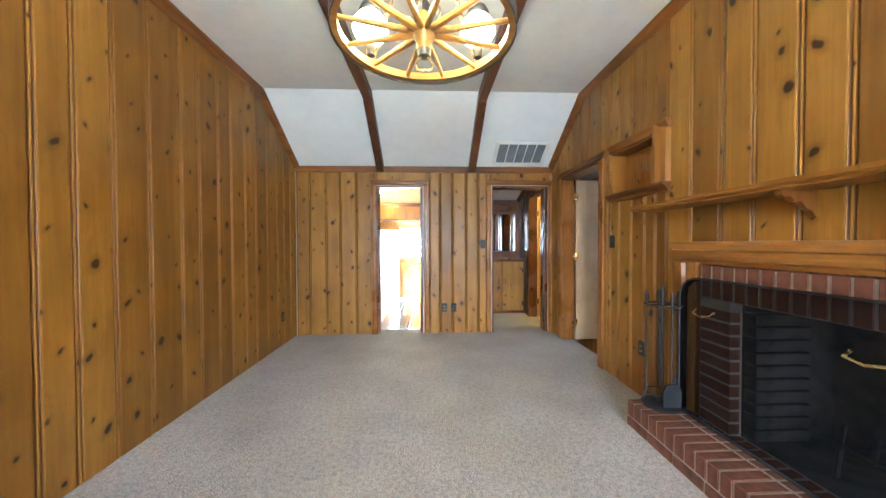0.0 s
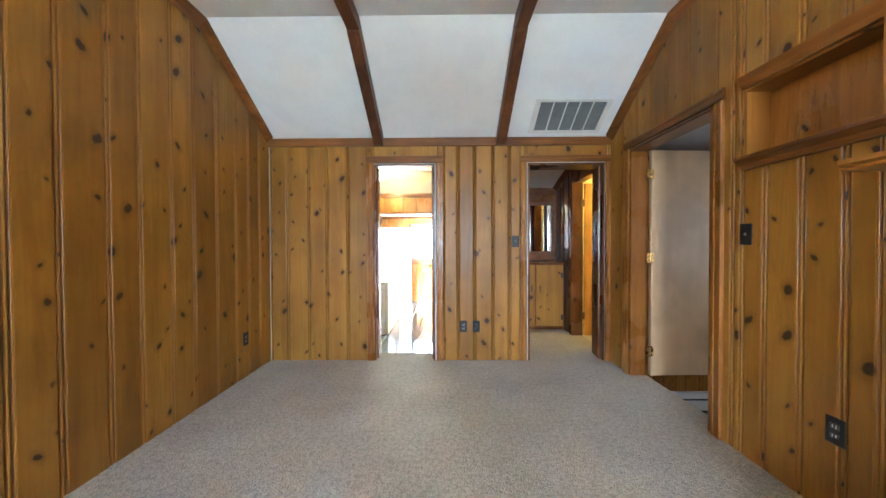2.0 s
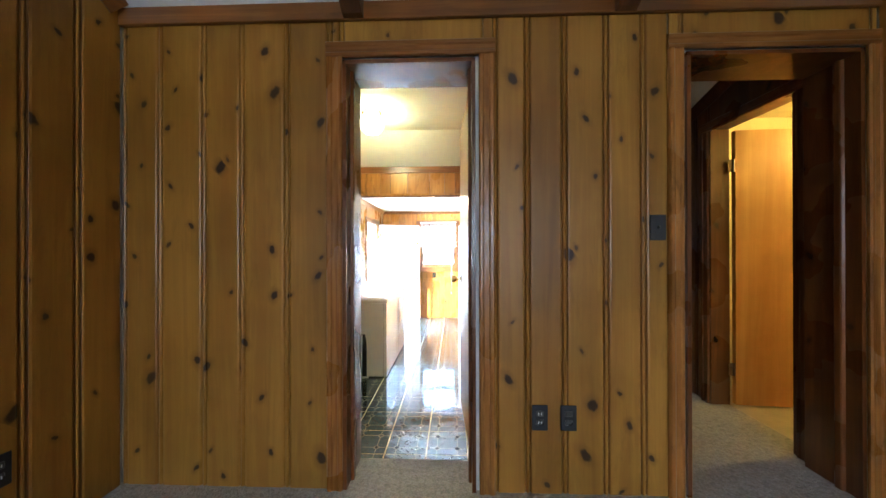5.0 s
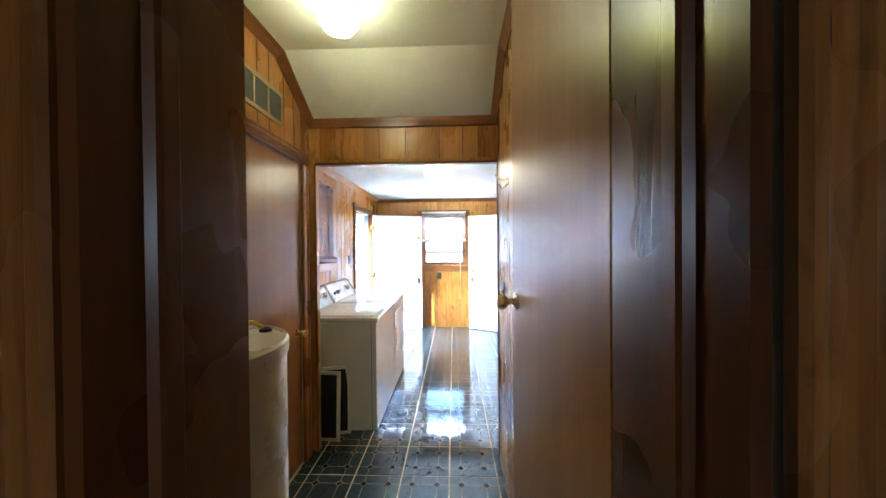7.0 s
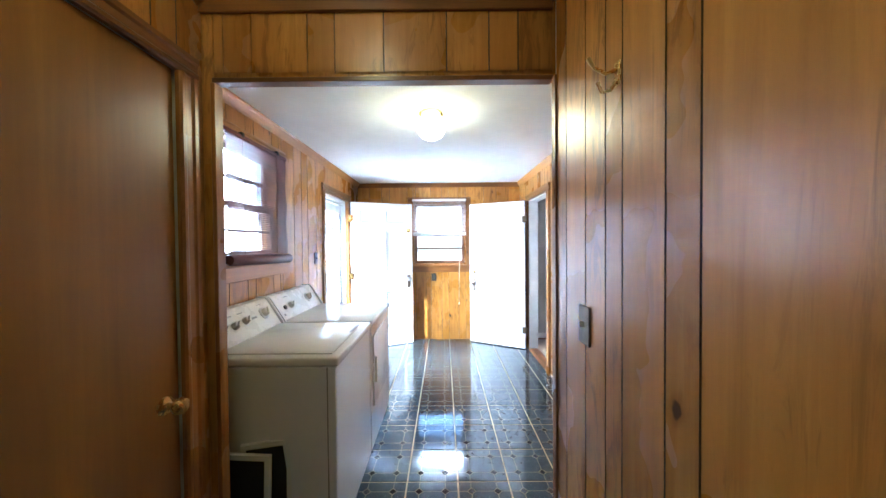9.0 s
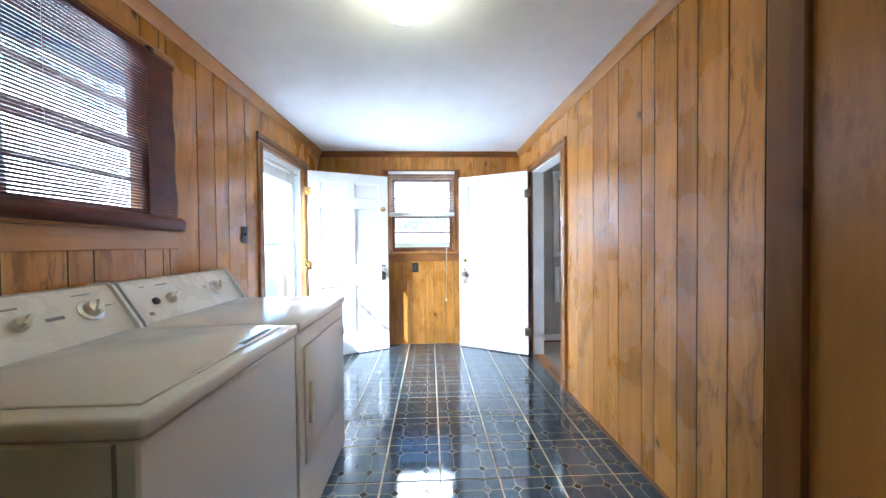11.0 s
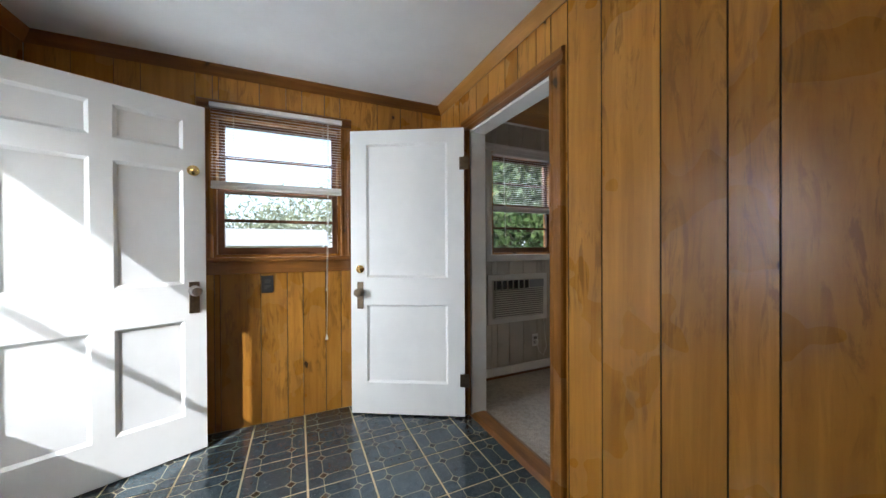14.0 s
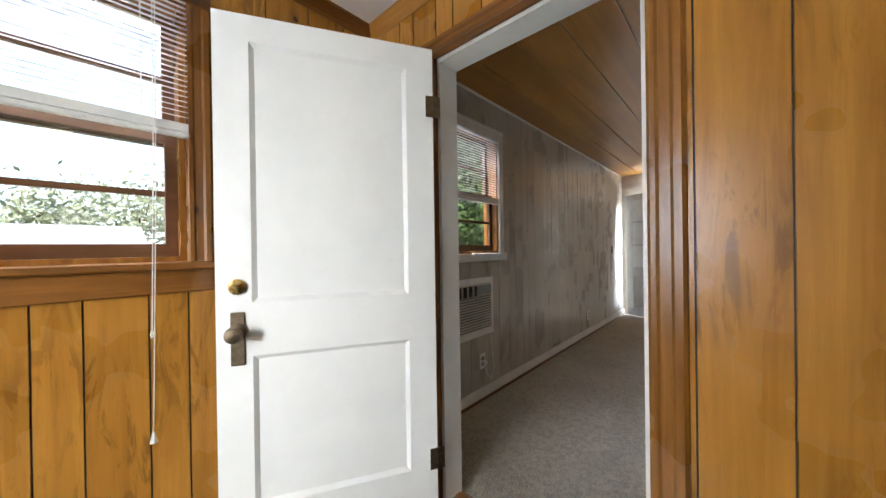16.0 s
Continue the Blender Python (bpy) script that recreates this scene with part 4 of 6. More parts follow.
boards(wall_partition, "panel", 0, PY1, -1, [PX0, -1.32, -1.21, -0.993, -0.887, -0.697, -0.455, -0.291, -0.179, PX1], LOW, 2.02, [(-1.357, -0.03, LOW, 1.73)], [PLY, PLY_DARK], "v")
trim2 = tagged(new("trim_passage"), "stained mouldings of the passage", "moulding", "", "structure")
part("header_rail", boxes((PX0, PX1, PY1 - 0.016, PY1, 1.955, 2.025), bevel=0.003), PINE_X, trim2)
part("header_edge", boxes((-1.357, PX1, PY1 - 0.01, 5.775, 1.690, 1.708), bevel=0.002), PINE_X, trim2)
part("opening_jamb", boxes((-1.362, -1.345, PY1 - 0.012, 5.775, LOW, 1.69), bevel=0.002), PINE_Z, trim2)
part("opening_jamb", boxes((-0.052, -0.028, PEND - 0.01, 5.73, LOW, 1.69), bevel=0.002), PINE_Z, trim2)
for x, sg in ((PX0, 1), (PX1, -1)):
    part("cove_trim", extrude(CROWN, (x, 3.84, PTOP), (0, PKNEE - 3.84, 0), (sg * 0.8, 0, 0), (0, 0, -1)), PINE_Y, trim2)
    part("cove_trim", extrude(CROWN, (x, PKNEE, PTOP), (0, PY1 - PKNEE, -(PY1 - PKNEE) * 0.634), (sg * 0.8, 0, 0), (0, -0.5, -0.9)), PINE_Y, trim2)
bm = boxes((-1.55, 0.07, 3.84, PKNEE, PTOP, 2.45))
extrude([(PKNEE, PTOP), (5.75, passage_top(5.75)), (5.75, 2.45), (PKNEE, 2.45)], (-1.55, 0, 0), (1.62, 0, 0), (0, 1, 0), (0, 0, 1), bm)
tagged(put("ceiling_passage", bm, CEIL), "white sloped ceiling of the passage", "ceiling", "", "structure")

# laundry
LX0, LX1, LY1, LTOP = -1.76, 0.675, 9.335, 1.963
WIN = (6.36, 7.02, 0.955, 1.73)      # left window
EXT = (7.975, 8.85, LOW, 1.655)      # outer door
BW = (-0.925, -0.145, 0.745, 1.675)  # back window
RD = (8.045, 8.85, LOW, 1.625)       # doorway to the far room
wall_laundry_west = wall("wall_laundry_west", [(-1.90, LX0 - 0.008, 5.77, WIN[0], LOW - 0.3, 2.2), (-1.90, LX0 - 0.008, WIN[1], EXT[0], LOW - 0.3, 2.2), (-1.90, LX0 - 0.008, EXT[1], 9.46, LOW - 0.3, 2.2),
                                               (-1.90, LX0 - 0.008, WIN[0], WIN[1], LOW - 0.3, WIN[2]), (-1.90, LX0 - 0.008, WIN[0], WIN[1], WIN[3], 2.2), (-1.90, LX0 - 0.008, EXT[0], EXT[1], EXT[3], 2.2), (-1.90, LX0 - 0.008, EXT[0], EXT[1], LOW - 0.3, LOW - 0.01)],
                         PLAIN, "plywood panelled outer wall with window and door")
boards(wall_laundry_west, "panel", 1, LX0, 1, [5.77, 5.95, 6.15, 6.323, 6.411, 6.597, 6.689, 6.919, 7.061, 7.27, 7.42, 7.55, 7.75, 8.1, 8.3, 8.4, 8.6, 9.0, 9.15, LY1], LOW, LTOP, [WIN, EXT], [PLY, PLY_DARK], "v")
wall_laundry_north = wall("wall_laundry_north", [(-1.90, BW[0], LY1 + 0.008, 9.46, LOW - 0.3, 2.2), (BW[1], 1.15, LY1 + 0.008, 9.46, LOW - 0.3, 2.2), (BW[0], BW[1], LY1 + 0.008, 9.46, LOW - 0.3, BW[2]), (BW[0], BW[1], LY1 + 0.008, 9.46, BW[3], 2.2)], PLAIN, "plywood panelled wall with a sash window")
boards(wall_laundry_north, "panel", 0, LY1, -1, [LX0, -1.58, -1.40, -1.28, -1.016, -0.893, -0.664, -0.503, -0.402, -0.252, -0.145, 0.131, 0.317, 0.5, LX1], LOW, LTOP, [BW], [PLY, PLY_DARK], "v")
wall_laundry_east = wall("wall_laundry_east", [(LX1 + 0.008, 0.79, 5.77, RD[0], LOW - 0.1, 2.2), (LX1 + 0.008, 0.79, RD[1], LY1 + 0.008, LOW - 0.1, 2.2), (LX1 + 0.008, 0.79, RD[0], RD[1], RD[3], 2.2)], PLAIN, "varnished plywood panelled wall")
boards(wall_laundry_east, "panel", 1, LX1, -1, [5.77, 5.95, 6.05, 6.2, 6.40, 6.534, 6.674, 6.784, 6.932, 7.03, 7.24, 7.35, 7.535, 7.765, 7.94, 8.15, 8.30, 8.42, 8.60, 8.75, 9.0, 9.1, LY1], LOW, LTOP, [RD], [PLY, PLY_DARK], "v")
tagged(put("ceiling_laundry", boxes((-1.9, 0.79, 5.77, 9.46, LTOP, 2.2)), CEIL), "flat white painted laundry ceiling", "ceiling", "", "structure")
trim3 = tagged(new("trim_laundry"), "stained mouldings of the laundry", "moulding", "", "structure")
part("cove_trim", extrude(CROWN, (LX0, 5.77, LTOP), (0, LY1 - 5.77, 0), (1, 0, 0), (0, 0, -1)), PLY_TRIM, trim3)
part("cove_trim", extrude(CROWN, (LX1, 5.77, LTOP), (0, LY1 - 5.77, 0), (-1, 0, 0), (0, 0, -1)), PLY_TRIM, trim3)
part("cove_trim", extrude(CROWN, (LX0, LY1, LTOP), (LX1 - LX0, 0, 0), (0, -1, 0), (0, 0, -1)), PINE_X, trim3)
part("base_strip", boxes((LX1 - 0.012, LX1, 5.77, RD[0] - 0.07, LOW, LOW + 0.025), bevel=0.003), PINE_Y, trim3)
casing(trim3, 1, LX0, 1, EXT[0], EXT[1], LOW, EXT[3], PINE_Z, PINE_Y, 0.07)
casing(trim3, 1, LX1, -1, RD[0], RD[1], LOW, RD[3], PINE_Z, PINE_Y, 0.09, 1.2)

# far room with grey panelling
FR_TOP = 1.955
IW = (1.155, 1.885, 0.735, 1.665)
wall_far_north = wall("wall_far_north", [(1.885, 6.4, 9.33, 9.46, LOW - 0.3, 2.2), (1.15, 1.885, 9.33, 9.46, IW[3], 2.2), (1.15, 1.885, 9.33, 9.46, 0.51, IW[2]), (1.15, 1.885, 9.33, 9.46, LOW - 0.3, 0.15), (1.73, 1.885, 9.33, 9.46, 0.15, 0.51)], PLAIN, "grey-stained panelled wall")
boards(wall_far_north, "panel", 0, 9.32, -1, rand_edges(0.79, 5.75, (0.10, 0.16, 0.2, 0.13), 21), LOW, FR_TOP, [IW, (1.155, 1.73, 0.15, 0.51)], [GREY_PANEL, GREY_PANEL], "v")
tagged(put("ceiling_far_room", boxes((0.79, 6.4, 5.4, 9.46, FR_TOP + 0.01, 2.2)), PLAIN), "brown panelled ceiling", "ceiling", "", "structure")
wall("wall_far_ends", [(5.75, 5.87, 5.4, 8.35, LOW, 2.0), (5.75, 5.87, 9.25, 9.34, LOW, 2.0), (5.75, 5.87, 8.35, 9.25, 1.62, 2.0), (0.79, 6.4, 5.3, 5.4, LOW, 2.0)], GREY_PANEL, "grey panelled walls of the far room")

def slab_door(name, at, turn, width, height, mat, label, panels=(), thick=0.04):
    """A door hinged at its local origin, reaching along local x; panels: (x0, x1, z0, z1) sunk in both faces."""
    d = thing(name, label, "door", at, turn)
    bm = bmesh.new()
    if not panels:
        box(0, width, -thick / 2, thick / 2, 0, height, 0.002, bm)
        part("leaf", bm, mat, d)
        return d
    xs = sorted(set([0, width] + [p[i] for p in panels for i in (0, 1)]))
    zs = sorted(set([0, height] + [p[i] for p in panels for i in (2, 3)]))
    for x0, x1 in zip(xs, xs[1:]):
        for z0, z1 in zip(zs, zs[1:]):
            mx, mz = (x0 + x1) / 2, (z0 + z1) / 2
            if not any(p[0] < mx < p[1] and p[2] < mz < p[3] for p in panels):
                box(x0, x1, -thick / 2, thick / 2, z0, z1, 0, bm)
    bmesh.ops.remove_doubles(bm, verts=bm.verts, dist=0.0001)
    part("leaf", bm, mat, d)
    for x0, x1, z0, z1 in panels:
        pb = bmesh.new()
        for sg in (-1, 1):
            o = [pb.verts.new((x, sg * thick / 2, z)) for x, z in ((x0, z0), (x1, z0), (x1, z1), (x0, z1))]
            g = 0.016
            i = [pb.verts.new((x, sg * (thick / 2 - 0.013), z)) for x, z in ((x0 + g, z0 + g), (x1 - g, z0 + g), (x1 - g, z1 - g), (x0 + g, z1 - g))]
            for k in range(4):
                pb.faces.new((o[k], o[(k + 1) % 4], i[(k + 1) % 4], i[k]))
            pb.faces.new(i)
        part("panel", pb, mat, d)
    return d


# ---- passage things ----
bw_wall = tagged(new("wall_brick"), "old tan brick chimney wall behind the water heater", "brick wall", "", "structure")
part("mortar", boxes((-1.53, PX0 - 0.004, 3.84, 4.548, LOW, PTOP)), MORTAR, bw_wall)
bk_long, bk_half = brick_mesh(0.05, 0.195, 0.057), brick_mesh(0.05, 0.093, 0.057)
BRICK_TAN = paint("tan_brick", (0.36, 0.18, 0.075), 0.8, 0.22, 0.5, 14.0, 0.3)
for bk in (bk_long, bk_half):
    bk.materials[0] = BRICK_TAN
for r in range(39):
    z = LOW + 0.035 + r * 0.068
    if z > PTOP - 0.03:
        break
    y = 4.548 - (0.0975 if r % 2 else 0.0465)
    if r % 2 == 0:
        lay(bk_half, (PX0 - 0.018, y, z), bw_wall)
        y -= 0.154
    while y > 3.90:
        lay(bk_long, (PX0 - 0.018, y, z), bw_wall)
        y -= 0.205

brown = slab_door("door_passage", (-0.083, 3.962, LOW + 0.39), 93.7, 0.64, 1.97, DOOR_BROWN, "glossy brown flush door standing open against the passage wall")
hinges(brown, 0.0, 0.018, (0.25, 1.70), BRASS)
door_knob(brown, 0.585, 0.02, 0.90, 1, BRASS)
door_knob(brown, 0.585, -0.02, 0.90, -1, BRASS)
closet = slab_door("door_closet", (-1.425, 4.752, LOW + 0.01), 90.0, 0.853, 2.045, DOOR_BROWN, "closed brown flush closet door with brass knob")
door_knob(closet, 0.793, -0.02, 0.90, -1, BRASS)
hinges(closet, 0.004, -0.020, (0.25, 1.72), BRASS)
casing(trim2, 1, PX0, 1, 4.75, 5.61, LOW, 1.675, PINE_Z, PINE_Y, 0.085, 1.2)
gv = thing("wall_grille", "tan metal return-air grille above the closet door", "vent", (PX0, 5.16, 1.935))
part("frame", boxes((0, 0.008, -0.21, 0.21, 0.075, 0.10), (0, 0.008, -0.21, 0.21, -0.10, -0.075), (0, 0.008, -0.21, -0.195, -0.075, 0.075), (0, 0.008, 0.195, 0.21, -0.075, 0.075), (0, 0.008, -0.073, -0.060, -0.075, 0.075), (0, 0.008, 0.060, 0.073, -0.075, 0.075)), paint("tan_grille", (0.34, 0.24, 0.11), 0.45), gv)
part("backing", boxes((0.0005, 0.002, -0.195, 0.195, -0.075, 0.075)), paint("duct_dark", (0.05, 0.05, 0.05), 0.7), gv)
for i in range(12):
    z = -0.072 + i * 0.0125
    part("slat", extrude([(0.002, 0), (0.007, 0.006), (0.0075, 0.005), (0.0025, -0.001)], (0, -0.195, z), (0, 0.39, 0), (1, 0, 0), (0, 0, 1)), VENT_GREY, gv)

# water heater
TANK = paint("aged_tank_enamel", (0.50, 0.45, 0.33), 0.25, 0.06, 0.03, 4.0, 0.15)
WH = thing("water_heater", "white enamelled water heater with insulated pipes", "water heater", (-1.115, 4.33, LOW))
TZ = 1.205
part("tank", lathe([(0.235, 0.0), (0.235, 0.04), (0.25, 0.05), (0.25, TZ - 0.02), (0.245, TZ - 0.004)], 40), TANK, WH, "", True)
part("top_cover", lathe([(0.256, TZ - 0.045), (0.257, TZ - 0.008), (0.250, TZ), (0.05, TZ + 0.004), (0.0, TZ + 0.004)], 40), TANK, WH, "", True)
part("red_ring", lathe([(0.062, TZ + 0.003), (0.062, TZ + 0.007), (0.03, TZ + 0.009), (0.02, TZ + 0.009)], 24, (0.04, 0.0, 0)), paint("red_plastic", (0.55, 0.05, 0.02), 0.4), WH, "red collar round the pipe", True)
part("hot_pipe", tube([(0.04, 0.0, TZ), (0.04, 0.0, TZ + 0.05), (0.043, 0, TZ + 0.30)], [0.016, 0.0155, 0.0155], 14), paint("pipe_wrap", (0.62, 0.62, 0.60), 0.6), WH, "white insulated pipe", True)
part("cold_pipe", tube([(-0.13, 0.02, TZ), (-0.13, 0.02, TZ + 0.05), (-0.128, 0.02, TZ + 0.30)], [0.016, 0.0155, 0.0155], 14), paint("pipe_wrap", (0.62, 0.62, 0.60), 0.6), WH, "white insulated pipe", True)
for px in (0.04, -0.13):
    part("pipe_band", lathe([(0.0155, TZ + 0.042), (0.0175, TZ + 0.043), (0.0175, TZ + 0.062), (0.0155, TZ + 0.063)], 14, (px, 0.0 if px > 0 else 0.02, 0)), BLACK_PLASTIC, WH)
    part("pipe_band", lathe([(0.0155, TZ + 0.268), (0.0175, TZ + 0.269), (0.0175, TZ + 0.284), (0.0155, TZ + 0.285)], 14, (px, 0.0 if px > 0 else 0.02, 0)), BLACK_PLASTIC, WH)
for px, py in ((0.04, 0.0), (-0.13, 0.02)):
    part("brass_nut", lathe([(0.027, TZ + 0.004), (0.027, TZ + 0.018), (0.021, TZ + 0.022), (0.021, TZ + 0.038), (0.016, TZ + 0.042)], 6, (px, py, 0)), BRASS, WH, "tarnished brass nut")
part("elbow", box(0.024, 0.060, -0.017, 0.017, TZ + 0.292, TZ + 0.330, 0.006), paint("pipe_grey", (0.50, 0.49, 0.46), 0.5), WH, "", True)
part("cross_pipe", tube([(0.035, -0.002, TZ + 0.314), (-0.26, -0.03, TZ + 0.322)], 0.0135, 12), paint("pipe_cream", (0.60, 0.57, 0.48), 0.5), WH, "cream cross pipe", True)
part("pipe_band", tube([(0.018, -0.003, TZ + 0.3145), (0.000, -0.005, TZ + 0.315)], 0.0155, 12), BLACK_PLASTIC, WH)
part("gas_line", tube([(0.13, 0.14, TZ + 0.015), (0.10, 0.13, TZ + 0.035), (0.02, 0.08, TZ + 0.02), (-0.08, 0.04, TZ + 0.015), (-0.2, 0.0, TZ + 0.05)], 0.008, 8), paint("yellow_hose", (0.65, 0.48, 0.03), 0.4), WH, "yellow supply cable", True)
part("fitting", lathe([(0.020, TZ), (0.018, TZ + 0.010), (0.008, TZ + 0.016)], 10, (0.135, 0.145, 0)), BLACK_PLASTIC, WH, "", True)
part("access_plate", boxes((-0.02, 0.06, 0.13, 0.19, TZ + 0.004, TZ + 0.007)), STEEL, WH)
part("cap", lathe([(0.034, TZ + 0.002), (0.034, TZ + 0.008), (0.02, TZ + 0.010)], 18, (0.14, -0.09, 0)), TANK, WH, "", True)


def ceiling_lamp(name, at, label, strength):
    cl = thing(name, label, "ceiling lamp", at)
    part("canopy", lathe([(0.085, 0), (0.085, -0.014), (0.07, -0.026), (0.045, -0.030)], 24), BRASS, cl, "", True)
    part("globe", lathe([(0.048, -0.028), (0.078, -0.045), (0.098, -0.085), (0.095, -0.125), (0.068, -0.165), (0.03, -0.182), (0.0, -0.184)], 28), glow(name + "_glass", (1.0, 0.80, 0.40), strength), cl, "lit opal glass globe", True)
    return cl


ceiling_lamp("ceiling_lamp", (-0.88, 4.92, PTOP), "round opal glass lamp lit warm in the passage", 3.2)
ceiling_lamp("ceiling_lamp", (-0.55, 6.72, LTOP), "round opal glass lamp lit warm on the laundry ceiling", 6.0)
hk = thing("coat_hook", "double brass coat hook on the panelled wall", "hook", (PX1, 5.27, 1.47))
part("plate", box(-0.004, 0, -0.012, 0.012, -0.03, 0.03, 0.0015), BRASS, hk)
part("upper_hook", tube([(-0.004, 0, 0.01), (-0.03, 0, 0.0), (-0.06, -0.004, 0.012), (-0.075, -0.006, 0.035)], [0.005, 0.005, 0.004, 0.006], 8), BRASS, hk, "", True)
part("lower_hook", tube([(-0.004, 0, -0.015), (-0.02, 0, -0.04), (-0.04, 0, -0.045), (-0.05, 0, -0.02)], [0.005, 0.005, 0.004, 0.006], 8), BRASS, hk, "", True)
wall_plate((PX1 - 0.001, 5.45, 0.815), 90, "worn metal switch plate in the passage", "switch", False, metal("worn_plate", (0.22, 0.19, 0.15), 0.45))

# ---- laundry things ----
FILTER_BLACK = paint("filter_black", (0.012, 0.012, 0.016), 0.8)
CARD = paint("card_frame", (0.68, 0.66, 0.60), 0.7)
for x0, y, w, h, lean, turn in ((-1.455, 5.87, 0.215, 0.52, -3.0, -4.0), (-1.40, 5.92, 0.215, 0.53, -2.0, 14.0)):
    f = thing("air_filter", "black air filter in a white card frame by the washer", "air filter", (x0, y, LOW), 0.0, "air filters by the washer")
    f.matrix_basis = pose(x0, y, LOW, lean, 0, turn)
    part("frame", boxes((0, w, -0.010, 0.010, 0, 0.022), (0, w, -0.010, 0.010, h - 0.022, h), (0, 0.022, -0.010, 0.010, 0.022, h - 0.022), (w - 0.022, w, -0.010, 0.010, 0.022, h - 0.022)), CARD, f)
    part("medium", boxes((0.022, w - 0.022, -0.006, 0.006, 0.022, h - 0.022)), FILTER_BLACK, f)

MX0, MX1 = -1.745, -0.965
BISQUE = paint("control_panel_enamel", (0.66, 0.63, 0.57), 0.25, 0.02, 0.02)
KNOB_W = paint("knob_plastic", (0.70, 0.66, 0.58), 0.3)
INK = paint("grey_print", (0.22, 0.21, 0.20), 0.5)


def console(parent, w, knobs, marks):
    """The sloped control panel at the back; knobs: (y, z share, radius, with chrome)."""
    S = [(0, 0.0), (0.17, 0.0), (0.165, 0.012), (0.075, 0.155), (0.06, 0.168), (0.0, 0.168)]
    con = part("control_panel", extrude(S, (0, 0.012, 0.915), (0, w - 0.024, 0), (1, 0, 0), (0, 0, 1)), BISQUE, parent)
    for yy in (0.0, w - 0.012):
        part("end_cap", extrude([(0, 0), (0.19, 0), (0.185, 0.015), (0.085, 0.168), (0.065, 0.178), (0, 0.178)], (0, yy, 0.913), (0, 0.012, 0), (1, 0, 0), (0, 0, 1)), ENAMEL, con)
    for y, k, r, chrome in knobs:
        p = Vector((0.165 - 0.09 * k, y, 0.927 + 0.143 * k))
        n = Vector((0.143, 0, 0.09)).normalized()
        m = Matrix.Translation(p) @ n.to_track_quat('Z', 'Y').to_matrix().to_4x4()
        if chrome:
            o = part("dial_ring", lathe([(r * 1.45, 0), (r * 1.45, 0.004), (r * 1.1, 0.007), (r, 0.007)], 24), STEEL, con, "chrome dial ring", True)
            o.matrix_basis = m
        o = part("knob", lathe([(r, 0.002), (r, 0.012), (r * 0.85, 0.028), (r * 0.4, 0.031), (0, 0.031)], 20, (0, 0, 0), box(-r * 0.9, r * 0.9, -0.006, 0.006, 0.012, 0.042, 0.002)), KNOB_W, con, "", True)
        o.matrix_basis = m @ pose(0, 0, 0, 0, 0, 20 + 60 * y)
    for y, k, ww, hh in marks:
        p = Vector((0.165 - 0.09 * k, y, 0.927 + 0.143 * k))
        n = Vector((0.143, 0, 0.09)).normalized()
        o = part("print_mark", boxes((-hh, hh, -ww, ww, 0.0006, 0.0012)), INK, con)
        up = Vector((-0.09, 0, 0.143)).normalized()
        o.matrix_basis = Matrix.Translation(p) @ Matrix((up, (0, 1, 0), n)).transposed().to_4x4()
    return con


def machine(name, y0, w, label):
    mc = thing(name, label, "washing machine" if name == "washer" else "dryer", (MX0, y0, LOW))
    d = MX1 - MX0
    part("cabinet", box(0.01, d - 0.012, 0.004, w - 0.004, 0.012, 0.872, 0.006), ENAMEL, mc, "", True)
    part("top", box(0.0, d, 0, w, 0.874, 0.916, 0.012, None, 3), ENAMEL, mc, "", True)
    for x in (0.05, d - 0.06):
        for y in (0.05, w - 0.05):
            part("foot", lathe([(0.018, 0), (0.02, 0.006), (0.012, 0.014)], 10, (x, y, 0)), BLACK_PLASTIC, mc)
    return mc


ws = machine("washer", 5.97, 0.695, "white top-loading washing machine with bisque control panel")
d = MX1 - MX0
lid = part("lid", box(0.20, d - 0.045, 0.05, 0.645, 0.9165, 0.923, 0.003, None, 2), ENAMEL, ws, "", True)
part("lid_grip", boxes((d - 0.075, d - 0.052, 0.42, 0.60, 0.9225, 0.9235)), INK, lid)
part("corner_post", boxes((d - 0.055, d - 0.050, -0.001, 0.004, 0.02, 0.87)), INK, ws)
console(ws, 0.695, [(0.17, 0.45, 0.024, False), (0.27, 0.48, 0.022, False), (0.37, 0.52, 0.021, False), (0.575, 0.56, 0.028, True)],
        [(0.17, 0.85, 0.03, 0.003), (0.27, 0.85, 0.025, 0.003), (0.37, 0.85, 0.025, 0.003), (0.465, 0.52, 0.026, 0.006), (0.575, 0.93, 0.03, 0.002), (0.64, 0.6, 0.012, 0.002)])
dr = machine("dryer", 6.68, 0.69, "white front-loading clothes dryer beside the washer")
hatch = part("hatch", box(d - 0.013, d - 0.002, 0.06, 0.64, 0.30, 0.80, 0.005, None, 2), ENAMEL, dr, "", True)
part("hatch_handle", box(d - 0.004, d + 0.014, 0.085, 0.108, 0.46, 0.64, 0.005), KNOB_W, hatch, "bisque pull handle", True)
for z in (0.36, 0.69):
    part("hatch_hinge", boxes((d - 0.003, d + 0.004, 0.632, 0.645, z, z + 0.05)), INK, hatch)
console(dr, 0.69, [(0.20, 0.45, 0.024, False), (0.52, 0.52, 0.028, True)], [(0.20, 0.9, 0.03, 0.003), (0.10, 0.9, 0.012, 0.002), (0.07, 0.15, 0.012, 0.008), (0.6, 0.6, 0.014, 0.002), (0.44, 0.6, 0.012, 0.002)])
o = part("start_button", lathe([(0.016, 0), (0.016, 0.008), (0.01, 0.011), (0, 0.011)], 16), BLACK_PLASTIC, dr, "dark start button")
